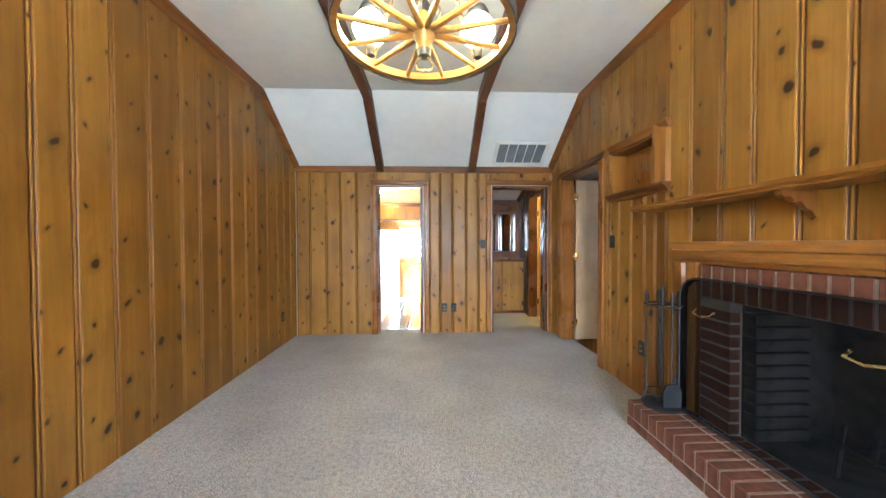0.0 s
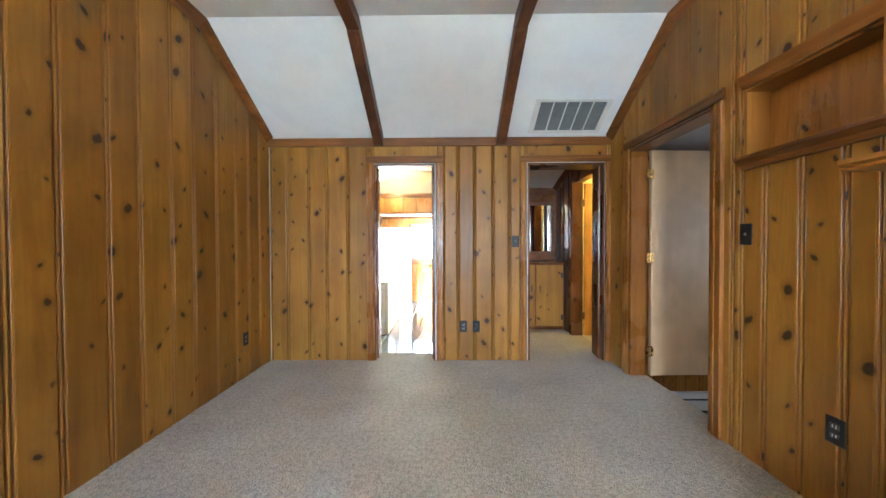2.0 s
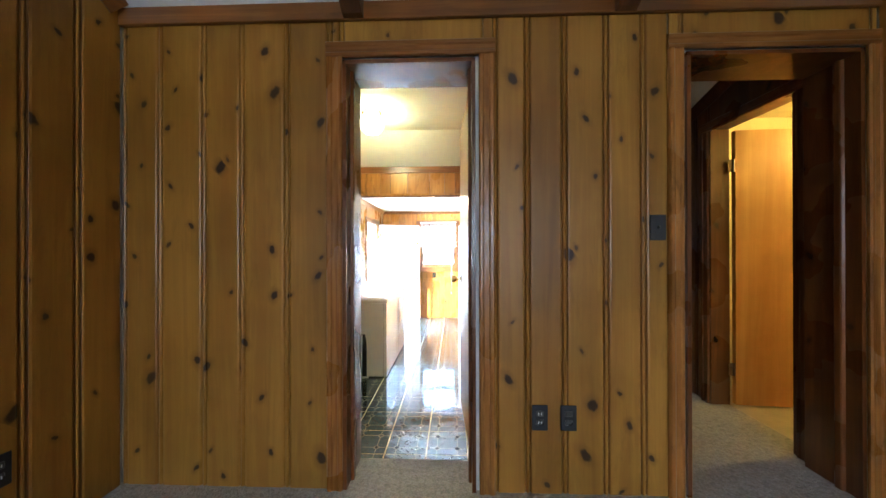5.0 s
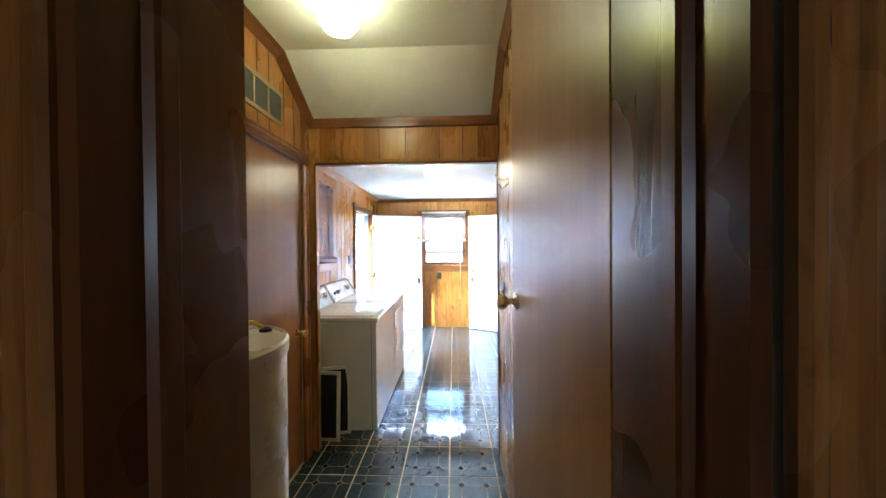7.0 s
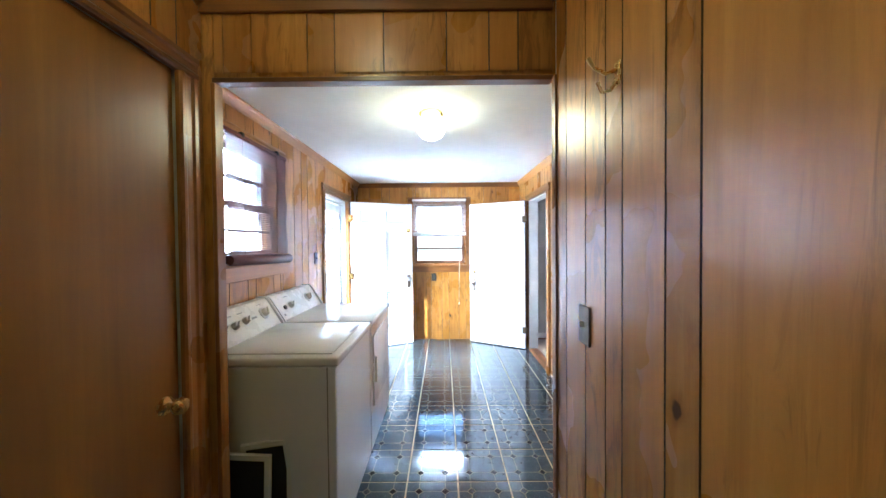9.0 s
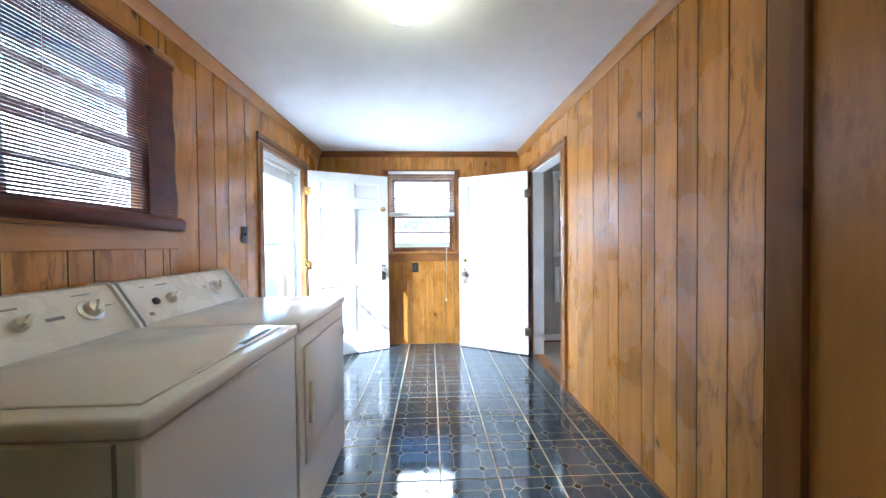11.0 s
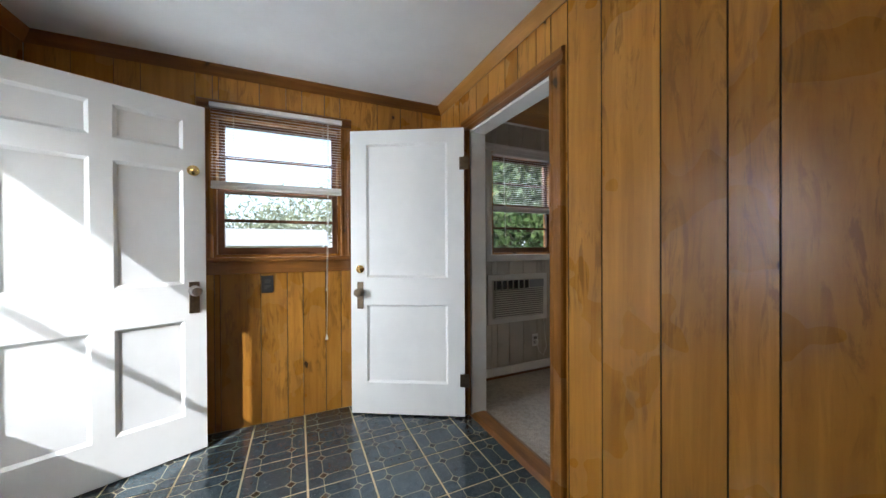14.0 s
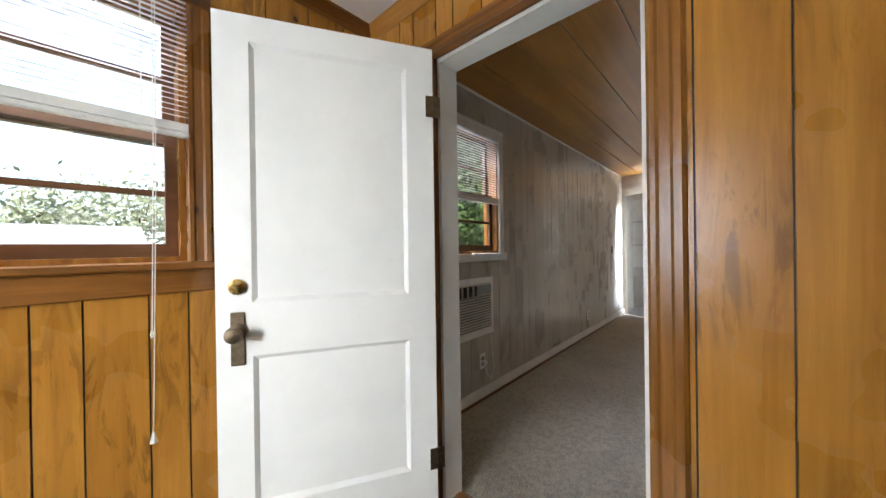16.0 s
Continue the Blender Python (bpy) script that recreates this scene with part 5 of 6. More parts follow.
o.matrix_basis = Matrix.Translation((0.125, 0.12, 0.992)) @ Vector((0.143, 0, 0.09)).to_track_quat('Z', 'Y').to_matrix().to_4x4()

# sash windows
GLASS = glass_mat("window_glass")
SASH = wood("dark_sash", (0.17, 0.075, 0.032), (0.10, 0.042, 0.018), 0, 0, 0.4, 0.1)
SASH_W = paint("white_sash", (0.72, 0.74, 0.74), 0.4, 0.05, 0.1)


def sash_window(name, axis, face, side, a0, a1, z0, z1, thick, label, outer=PINE_Z, outer_h=PINE_X, sashmat=SASH):
    """Two sashes with one cross bar each, set in a lined opening; side: the way the room lies."""
    w = tagged(new(name), label, "window", "", "structure")

    def bx(b0, b1, d0, d1, c0, c1):
        lo, hi = sorted((face - side * d0, face - side * d1))
        return (b0, b1, lo, hi, c0, c1) if axis == 0 else (lo, hi, b0, b1, c0, c1)

    part("lining", boxes(bx(a0 - 0.002, a0 + 0.018, 0.0, thick, z0, z1), bx(a1 - 0.018, a1 + 0.002, 0.0, thick, z0, z1), bx(a0 + 0.018, a1 - 0.018, 0, thick, z1 - 0.018, z1 + 0.002), bx(a0 + 0.018, a1 - 0.018, 0, thick, z0 - 0.002, z0 + 0.018)), outer, w)
    mid = (z0 + z1) / 2 - 0.02
    i0, i1 = a0 + 0.018, a1 - 0.018
    for c0, c1, d0 in ((z0 + 0.018, mid + 0.02, 0.045), (mid - 0.02, z1 - 0.018, 0.085)):
        fr = part("window_frame", boxes(bx(i0, i0 + 0.035, d0, d0 + 0.03, c0, c1), bx(i1 - 0.035, i1, d0, d0 + 0.03, c0, c1), bx(i0 + 0.035, i1 - 0.035, d0, d0 + 0.03, c1 - 0.035, c1), bx(i0 + 0.035, i1 - 0.035, d0, d0 + 0.03, c0, c0 + 0.045), bx(i0 + 0.035, i1 - 0.035, d0 + 0.006, d0 + 0.026, (c0 + c1) / 2 - 0.008, (c0 + c1) / 2 + 0.012)), sashmat, w)
        for g0, g1 in ((c0 + 0.045, (c0 + c1) / 2 - 0.008), ((c0 + c1) / 2 + 0.012, c1 - 0.035)):
            g = part("pane", boxes(bx(i0 + 0.033, i1 - 0.033, d0 + 0.013, d0 + 0.017, g0, g1)), GLASS, fr)
            g.visible_shadow = False
    return w


win1 = sash_window("window_2", 1, LX0, 1, WIN[0], WIN[1], WIN[2], WIN[3], 0.135, "sash window in the laundry's outer wall", PINE_Z, PINE_Y)
casing(win1, 1, LX0, 1, WIN[0], WIN[1], WIN[2], WIN[3], PLY_TRIM, PLY_TRIM, 0.075, 1.1)
part("window_sill", box(LX0 - 0.01, LX0 + 0.045, WIN[0] - 0.10, WIN[1] + 0.10, WIN[2] - 0.028, WIN[2], 0.006), PLY_TRIM, win1)
part("apron", box(LX0, LX0 + 0.015, WIN[0] - 0.075, WIN[1] + 0.075, WIN[2] - 0.12, WIN[2] - 0.028, 0.003), PLY_TRIM, win1)
win2 = sash_window("window_3", 0, LY1, -1, BW[0], BW[1], BW[2], BW[3], 0.12, "stained sash window facing the garden")
casing(win2, 0, LY1, -1, BW[0], BW[1], BW[2], BW[3], PINE_Z, PINE_X, 0.08, 1.1)
part("window_sill", box(BW[0] - 0.10, BW[1] + 0.10, LY1 - 0.035, LY1 + 0.01, BW[2] - 0.028, BW[2], 0.005), PINE_X, win2)
part("apron", box(BW[0] - 0.08, BW[1] + 0.08, LY1 - 0.014, LY1, BW[2] - 0.11, BW[2] - 0.028, 0.003), PINE_X, win2)
win3 = sash_window("window_4", 0, 9.32, -1, IW[0], IW[1], IW[2], IW[3], 0.13, "stained sash window in the grey panelled room")
casing(win3, 0, 9.32, -1, IW[0], IW[1], IW[2], IW[3], WHITE, WHITE, 0.07)
part("window_sill", box(IW[0] - 0.075, IW[1] + 0.075, 9.28, 9.325, IW[2] - 0.06, IW[2], 0.004), WHITE, win3)

# bamboo blind, half see-through slats
BAM = wood("dark_bamboo", (0.13, 0.026, 0.018), (0.06, 0.012, 0.009), 1, 0, 0.5, 0.1)
bb = tagged(new("bamboo_blind"), "dark red-brown bamboo roll-up blind hanging askew over the window", "blind")
bm = bmesh.new()
n = 56
for i in range(n):
    z = 0.995 + i * 0.0131
    wave = 0.004 * math.sin(i * 0.28)
    y0, y1 = 6.372 - 0.020 * i / n, 7.055 + 0.02 * (1 - i / n)
    box(LX0 + 0.030 + wave, LX0 + 0.033 + wave, y0, y1, z, z + 0.0110, 0, bm)
tagged(part("slats", bm, BAM, bb), "", "", "", "stuff")
roll = bmesh.new()
lathe([(0.0, 0), (0.030, 0.0), (0.034, 0.01), (0.034, 0.72), (0.030, 0.73), (0.0, 0.73)], 16, (0, 0, 0), roll, 'y')
rl = part("roll", roll, BAM, bb, "rolled-up bamboo at the bottom", True)
rl.matrix_basis = pose(LX0 + 0.045, 6.345, 0.975, -1.5, 0, 0)
part("head_rail", box(LX0 + 0.022, LX0 + 0.045, 6.33, 7.06, 1.725, 1.75, 0.004), BAM, bb)
for y in (6.50, 6.92):
    part("cord", tube([(LX0 + 0.042, y, 1.73), (LX0 + 0.044, y + 0.006, 0.96)], 0.0015, 5), BAM, bb)
    part("bracket", box(LX0 + 0.020, LX0 + 0.050, y - 0.012, y + 0.012, 1.735, 1.765, 0.003), BLACK, bb)
flap = bmesh.new()
for i in range(n):
    z = 0.997 + i * 0.0131
    y1 = 6.985 + 0.006 * math.sin(i * 0.5)
    box(LX0 + 0.042, LX0 + 0.0445, 6.90, y1, z, z + 0.0112, 0, flap)
tagged(part("folded_edge", flap, BAM, bb, "folded bamboo edge strip"), "folded bamboo edge strip", "", "", "stuff")


def mini_blind(name, at, w, top, drop, n, label, stack=0.03):
    """White slatted blind hanging from z = top; local x along the window, y towards the room."""
    b = thing(name, label, "blind", at)
    part("head_rail", box(0, w, -0.022, 0.022, top - 0.03, top, 0.004), WHITE, b)
    me = None
    for i in range(n):
        z = top - 0.042 - i * (drop - 0.06 - stack) / n
        if me is None:
            bm = extrude([(-0.012, 0.0), (-0.004, 0.0024), (0.004, 0.0030), (0.012, 0.0008), (0.012, 0.0), (0.004, 0.0022), (-0.004, 0.0016)], (0.006, 0, 0), (w - 0.012, 0, 0), (0, 1, 0), (0, 0, 1))
            o = part("slat", bm, SLAT, b)
            me = o.data
        else:
            o = new("slat", me)
            o.parent = b
        o.location = (0, 0, z)
        o.rotation_euler = (radians(14), 0, 0)
    part("gathered_slat", box(0.006, w - 0.006, -0.012, 0.012, top - drop + 0.012, top - drop + 0.012 + stack, 0.001), WHITE, b)
    part("bottom_rail", box(0.004, w - 0.004, -0.013, 0.013, top - drop - 0.006, top - drop + 0.010, 0.003), WHITE, b)
    for x in (w * 0.16, w * 0.84):
        part("ladder_cord", tube([(x, -0.014, top - 0.03), (x, -0.014, top - drop)], 0.0009, 4, tube([(x, 0.014, top - 0.03), (x, 0.014, top - drop)], 0.0009, 4)), WHITE, b)
    return b


SLAT = paint("blind_slat", (0.70, 0.68, 0.70), 0.4, 0.02, 0.02)
mb = mini_blind("mini_blind", (-0.935, LY1 - 0.026, 0), 0.80, 1.725, 0.535, 24, "white slatted blind raised halfway on the window")
part("pull_cord", tube([(0.700, -0.02, 1.70), (0.697, -0.022, 1.10), (0.686, -0.03, 0.51)], 0.0016, 5, tube([(0.707, -0.02, 1.70), (0.702, -0.024, 1.0), (0.686, -0.03, 0.19)], 0.0016, 5)), WHITE, mb, "hanging white pull cord")
part("cord_tassel", lathe([(0.003, 0.035), (0.007, 0.02), (0.011, 0.0), (0.004, -0.002)], 10, (0.686, -0.03, 0.155)), WHITE, mb, "", True)
part("cord_joint", lathe([(0.003, 0.012), (0.006, 0.0), (0.003, -0.012)], 8, (0.686, -0.03, 0.51)), WHITE, mb)
mb2 = mini_blind("mini_blind", (1.165, 9.302, 0), 0.715, 1.66, 0.53, 24, "white slatted blind raised halfway in the far room")
part("tilt_wand", tube([(0.10, -0.02, 1.62), (0.11, -0.03, 0.90)], 0.003, 6), WHITE, mb2)
part("pull_cord", tube([(0.67, -0.02, 1.62), (0.675, -0.025, 0.55)], 0.0016, 5), WHITE, mb2)

# doors of the laundry
six = slab_door("door_white", (-1.722, 8.838, LOW + 0.012), 23.5, 0.857, 2.0, WHITE_DOOR, "white six-panel outer door standing open in sunlight",
                [(0.115, 0.395, 1.73, 1.90), (0.475, 0.755, 1.73, 1.90), (0.115, 0.395, 0.97, 1.62), (0.475, 0.755, 0.97, 1.62), (0.115, 0.395, 0.22, 0.76), (0.475, 0.755, 0.22, 0.76)])
hinges(six, -0.004, -0.024, (0.25, 1.0, 1.78), BRASS)
part("deadbolt", lathe([(0.030, 0), (0.030, -0.008), (0.02, -0.012), (0.006, -0.028)], 18, (0.80, -0.02, 1.62), None, 'y'), BRASS, six, "brass deadbolt", True)
part("lock_plate", box(0.775, 0.825, -0.026, -0.02, 0.80, 0.98, 0.003), BRONZE, six, "worn metal lock plate")
door_knob(six, 0.80, -0.026, 0.93, -1, STEEL)
two = slab_door("door_white", (0.622, 8.835, LOW + 0.012), 151.0, 0.803, 1.995, WHITE_DOOR, "white two-panel door standing open beside the window",
                [(0.115, 0.69, 0.96, 1.90), (0.115, 0.69, 0.22, 0.77)])
part("deadbolt", lathe([(0.028, 0), (0.028, 0.008), (0.016, 0.012), (0.006, 0.022)], 18, (0.735, 0.02, 1.02), None, 'y'), BRASS, two, "brass deadbolt", True)
part("lock_plate", box(0.712, 0.758, 0.02, 0.026, 0.74, 0.93, 0.003), BRONZE, two, "worn dark lock plate")
door_knob(two, 0.735, 0.026, 0.86, 1, BRONZE)
hinges(two, 0.0, 0.018, (0.25, 1.75), BRONZE)

# storm door outside
sd = thing("storm_door", "white aluminium storm door with large glass panes", "door", (-1.885, EXT[0], LOW))
ew = EXT[1] - EXT[0]
part("frame", boxes((0, 0.03, 0.03, 0.085, 0.02, 2.0), (0, 0.03, ew - 0.10, ew - 0.03, 0.02, 2.0), (0, 0.03, 0.085, ew - 0.10, 1.846, 2.0), (0, 0.03, 0.10, ew - 0.10, 0.02, 0.12), (0, 0.03, 0.10, ew - 0.10, 0.64, 0.68), (0, 0.03, 0.10, ew - 0.10, 1.225, 1.252), bevel=0.003), SASH_W, sd)
part("outer_frame", boxes((-0.005, 0.09, 0.0, 0.028, 0.0, 2.03), (-0.005, 0.09, ew - 0.028, ew, 0.0, 2.03), (-0.005, 0.09, 0.028, ew - 0.028, 2.005, 2.033)), SASH_W, sd)
part("kick_panel", box(0.008, 0.022, 0.10, ew - 0.10, 0.12, 0.64, 0.002), SASH_W, sd)
for z0, z1 in ((0.68, 1.225), (1.252, 1.846)):
    g = part("pane", boxes((0.013, 0.017, 0.10, ew - 0.10, z0, z1)), GLASS, sd)
    g.visible_shadow = False
part("closer", tube([(0.055, 0.12, 1.955), (0.055, ew - 0.22, 1.955)], 0.016, 12), WHITE, sd, "white door closer tube", True)
part("closer_rod", tube([(0.055, ew - 0.22, 1.955), (0.06, ew - 0.03, 1.955)], 0.005, 8), STEEL, sd)
part("push_handle", box(0.03, 0.05, 0.045, 0.075, 0.92, 1.04, 0.004), BLACK_PLASTIC, sd)
part("threshold", boxes((-0.02, 0.125, 0.0, ew, -0.012, 0.012)), STEEL, sd)
jam = tagged(new("jamb"), "stained door jambs of the laundry", "jamb", "", "structure")
part("jamb_post", boxes((-1.795, LX0 + 0.004, EXT[1] - 0.016, EXT[1] + 0.001, LOW, EXT[3])), PINE_Z, jam)
part("jamb_post", boxes((-1.795, LX0 + 0.004, EXT[0] - 0.001, EXT[0] + 0.016, LOW, EXT[3])), PINE_Z, jam)
part("jamb_head", boxes((-1.795, LX0 + 0.004, EXT[0] + 0.016, EXT[1] - 0.016, EXT[3] - 0.016, EXT[3] + 0.001)), PINE_Y, jam)
part("jamb_post", boxes((LX1 + 0.004, 0.795, RD[1] - 0.014, RD[1] + 0.001, LOW, RD[3])), WHITE, jam)
part("jamb_post", boxes((LX1 + 0.004, 0.795, RD[0] - 0.001, RD[0] + 0.014, LOW, RD[3])), WHITE, jam)
part("jamb_head", boxes((LX1 + 0.004, 0.795, RD[0] + 0.014, RD[1] - 0.014, RD[3] - 0.014, RD[3] + 0.001)), WHITE, jam)
part("threshold", extrude([(0, 0), (0.03, 0.014), (0.11, 0.014), (0.14, 0)], (0.665, RD[0], LOW), (0, RD[1] - RD[0], 0), (1, 0, 0), (0, 0, 1)), PINE_Y, jam, "worn wooden threshold")

wall_plate((-0.622, LY1 - 0.001, 0.560), 180, "black outlet plate below the window", "outlet", False)
wall_plate((LX0 + 0.001, 7.72, 0.925), -90, "black rocker switch beside the outer door", "switch", False)

# ---- far room things ----
ac = thing("air_conditioner", "white through-wall air conditioner below the window", "air conditioner", (1.155, 9.32, 0.155))
ACW = paint("ac_plastic", (0.68, 0.66, 0.60), 0.45)
part("trim_frame", boxes((-0.05, 0.62, -0.018, 0, -0.045, 0.0), (-0.05, 0.62, -0.018, 0, 0.352, 0.395), (-0.05, 0.0, -0.018, 0, 0.0, 0.352), (0.575, 0.62, -0.018, 0, 0.0, 0.352)), WHITE, ac)
part("body", boxes((0.004, 0.571, -0.03, 0.13, 0.004, 0.348)), ACW, ac)
part("grille_back", boxes((0.012, 0.562, -0.0335, -0.0305, 0.006, 0.26)), INK, ac)
part("control_strip", box(0.40, 0.565, -0.04, -0.029, 0.27, 0.342, 0.003), paint("ac_badge", (0.30, 0.31, 0.33), 0.4), ac)
part("outlet_recess", boxes((0.01, 0.39, -0.033, -0.030, 0.265, 0.342)), BLACK_PLASTIC, ac)
for i in range(6):
    part("louvre", boxes((0.02 + i * 0.062, 0.026 + i * 0.062, -0.045, -0.032, 0.268, 0.34)), ACW, ac)
for i in range(13):
    part("grille_slat", extrude([(0, 0), (0.010, 0.002), (0.012, 0.010), (0.0, 0.009)], (0.012, -0.0335, 0.008 + i * 0.0195), (0.55, 0, 0), (0, -1, 0), (0, 0, 1)), ACW, ac)
wall_plate((1.64, 9.319, -0.09), 180, "white outlet with a plugged-in cord under the air conditioner", "outlet", True, WHITE)
cd = tagged(new("power_cord"), "white power cord hanging to the outlet", "cord")
part("cord", tube([(1.74, 9.305, 0.10), (1.745, 9.295, -0.05), (1.76, 9.29, -0.16), (1.72, 9.29, -0.24), (1.67, 9.29, -0.20), (1.645, 9.30, -0.11)], 0.005, 6), WHITE, cd, "", True)
part("plug", box(1.63, 1.66, 9.285, 9.312, -0.115, -0.085, 0.003), WHITE, cd)
wall_plate((4.0, 9.319, -0.12), 180, "white outlet on the grey panelling", "outlet", True, WHITE)
wall_plate((5.1, 9.319, 0.72), 180, "dark switch plate on the grey panelling", "switch", False)
bs = tagged(new("baseboard"), "white painted baseboard along the grey panelling", "baseboard", "", "structure")
part("board", box(0.80, 5.74, 9.304, 9.32, LOW, LOW + 0.09, 0.003), WHITE, bs)
part("shoe", boxes((0.80, 5.74, 9.292, 9.304, LOW, LOW + 0.018)), PINE_X, bs)
part("cove", extrude([(0, 0), (0.018, 0), (0.0, 0.02)], (0.80, 9.32, FR_TOP), (4.94, 0, 0), (0, -1, 0), (0, 0, -1)), WHITE, bs)
CEIL_PLY = wood("ceiling_ply", (0.40, 0.185, 0.032), (0.29, 0.122, 0.018), 0, 0.0, 0.34, 0.1, 0.5, 0.1)
cb = tagged(new("ceiling_boards"), "varnished brown plywood ceiling with dark grooves", "ceiling", "", "structure")
bm = bmesh.new()
for i in range(15):
    y0 = 5.42 + i * 0.26
    box(0.80, 5.74, y0, min(y0 + 0.253, 9.315), FR_TOP - 0.006, FR_TOP + 0.004, 0.001, bm)
part("board", bm, CEIL_PLY, cb)
gd = slab_door("door_glazed", (5.70, 9.24, LOW + 0.01), -118.0, 0.85, 1.98, paint("grey_door", (0.55, 0.55, 0.55), 0.4), "grey panelled door with glass panes standing open", [(0.12, 0.38, 0.15, 0.65), (0.47, 0.73, 0.15, 0.65)])
door_knob(gd, 0.78, 0.02, 0.92, 1, BRASS)
door_knob(gd, 0.78, 0.02, 1.10, 1, BRASS)
part("pane", boxes(*[(0.13 + 0.2 * i, 0.31 + 0.2 * i, -0.024, 0.024, 0.80 + 0.37 * j, 1.14 + 0.37 * j) for i in range(3) for j in range(3)]), SASH_W, gd)

# tiles
m_, nt_, b_ = material("vinyl_tile")
v_ = place(nt_, (1, 1, 1), False)
sp = nt_.nodes.new("ShaderNodeSeparateXYZ")
nt_.links.new(v_, sp.inputs[0])
TS = 0.306
TX0, TY0 = -0.091, -0.012


def cell(sock, size):
    """Distance from the centre of a repeated cell, 0 to 0.5, in cells."""
    f = maths(nt_, 'DIVIDE', sock, size)
    f = maths(nt_, 'FRACT', f)
    return maths(nt_, 'ABSOLUTE', maths(nt_, 'SUBTRACT', f, 0.5))


cx, cy = cell(maths(nt_, 'ADD', sp.outputs[0], TS * 40.25), TS / 2), cell(maths(nt_, 'ADD', sp.outputs[1], TS * 40.25), TS / 2)
corner = maths(nt_, 'ADD', cx, cy)                      # 1 at the corners of the small cells
diamond = maths(nt_, 'GREATER_THAN', corner, 0.86)
dline = maths(nt_, 'GREATER_THAN', corner, 0.812)
eline = maths(nt_, 'GREATER_THAN', maths(nt_, 'MAXIMUM', cx, cy), 0.486)
n1 = noise_of(nt_, v_, 26.0, 6, 0.7, 1.5)
n2 = noise_of(nt_, v_, 75.0, 4, 0.7, 2.0)
base = ramp(nt_, n1, [(0.30, (0.020, 0.031, 0.039)), (0.55, (0.042, 0.060, 0.070)), (0.75, (0.078, 0.104, 0.116))])
base = mix(nt_, ramp(nt_, n2, [(0.60, (0, 0, 0)), (0.68, (0.55, 0.55, 0.55))]), base, (0.27, 0.31, 0.32))
lines = maths(nt_, 'MAXIMUM', dline, eline)
base = mix(nt_, maths(nt_, 'MULTIPLY', lines, 0.72), base, (0.42, 0.38, 0.25))
base = mix(nt_, maths(nt_, 'MULTIPLY', diamond, 0.95), base, (0.008, 0.008, 0.014))
info_ = nt_.nodes.new("ShaderNodeObjectInfo")
base = mix(nt_, 1.0, base, ramp(nt_, info_.outputs["Random"], [(0, (0.86, 0.86, 0.86)), (1, (1.1, 1.1, 1.1))]), 'MULTIPLY')
nt_.links.new(base, b_.inputs["Base Color"])
nt_.links.new(ramp(nt_, noise_of(nt_, v_, 3.0, 5, 0.6), [(0.3, (0.06,) * 3), (0.7, (0.14,) * 3)]), b_.inputs["Roughness"])
bump(nt_, b_, noise_of(nt_, v_, 9.0, 4, 0.6), 0.05, 0.002)
b_.inputs["Coat Weight"].default_value = 0.35
b_.inputs["Coat Roughness"].default_value = 0.05
VINYL = m_
me = None
for ix in range(-6, 4):
    for iy in range(12, 32):
        x0, y0 = ix * TS + TX0, iy * TS + TY0
        lo_x, hi_x = (PX0, PX1) if y0 < 5.74 else (LX0, LX1)
        if x0 + TS <= lo_x + 0.01 or x0 >= hi_x - 0.01 or y0 + TS < 3.90 or y0 > LY1:
            continue
        bm = boxes((max(x0, lo_x) + 0.005, min(x0 + TS, hi_x) - 0.005, y0 + 0.005, min(y0 + TS, LY1) - 0.005, LOW - 0.008, LOW - 0.0015))
        for vv in bm.verts:
            vv.co.x -= TX0
            vv.co.y -= TY0
        o = part("tile", bm, VINYL, low_floor)
        o.location = (TX0, TY0, 0.0015)

# ---- outside ----
def leaf_mat(name, a, b):
    m, nt, bs = material(name)
    n = noise_of(nt, place(nt, (1, 1, 1)), 3.0, 3, 0.6)
    g = nt.nodes.new("ShaderNodeNewGeometry")
    c = mix(nt, g.outputs["Random Per Island"], a, b)
    nt.links.new(mix(nt, maths(nt, 'MULTIPLY', n, 0.5), c, tuple(x * 0.5 for x in a)), bs.inputs["Base Color"])
    bs.inputs["Roughness"].default_value = 0.55
    bs.inputs["Subsurface Weight"].default_value = 0.0
    return m


LEAF = leaf_mat("foliage", (0.07, 0.13, 0.035), (0.15, 0.22, 0.07))
# far crowns: overexposed haze painted in as a paler leaf colour
LEAF_HAZED = leaf_mat("hazed_foliage", (0.34, 0.39, 0.25), (0.45, 0.48, 0.34))
BARK = paint("bark", (0.13, 0.09, 0.06), 0.9, 0.3, 0.6, 20.0)
GZ = LOW - 0.55
grass_m, gnt, gb = material("lawn")
gn = noise_of(gnt, place(gnt, (1, 1, 1), False), 4.0, 6, 0.7)
gnt.links.new(ramp(gnt, gn, [(0.3, (0.07, 0.11, 0.03)), (0.7, (0.22, 0.21, 0.10))]), gb.inputs["Base Color"])
gb.inputs["Roughness"].default_value = 0.9
bm = bmesh.new()
bmesh.ops.create_grid(bm, x_segments=8, y_segments=8, size=900)
for v in bm.verts:
    v.co.z = GZ
tagged(put("ground", bm, grass_m), "dry sunlit lawn round the house", "ground", "", "structure")
tagged(put("stoop", boxes((-3.2, -1.905, 7.7, 9.1, GZ - 0.05, LOW - 0.10), (-3.6, -3.2, 7.7, 9.1, GZ - 0.05, LOW - 0.28)), paint("concrete", (0.52, 0.51, 0.48), 0.85, 0.1, 0.4)), "pale concrete stoop outside the laundry door", "stoop", "", "structure")


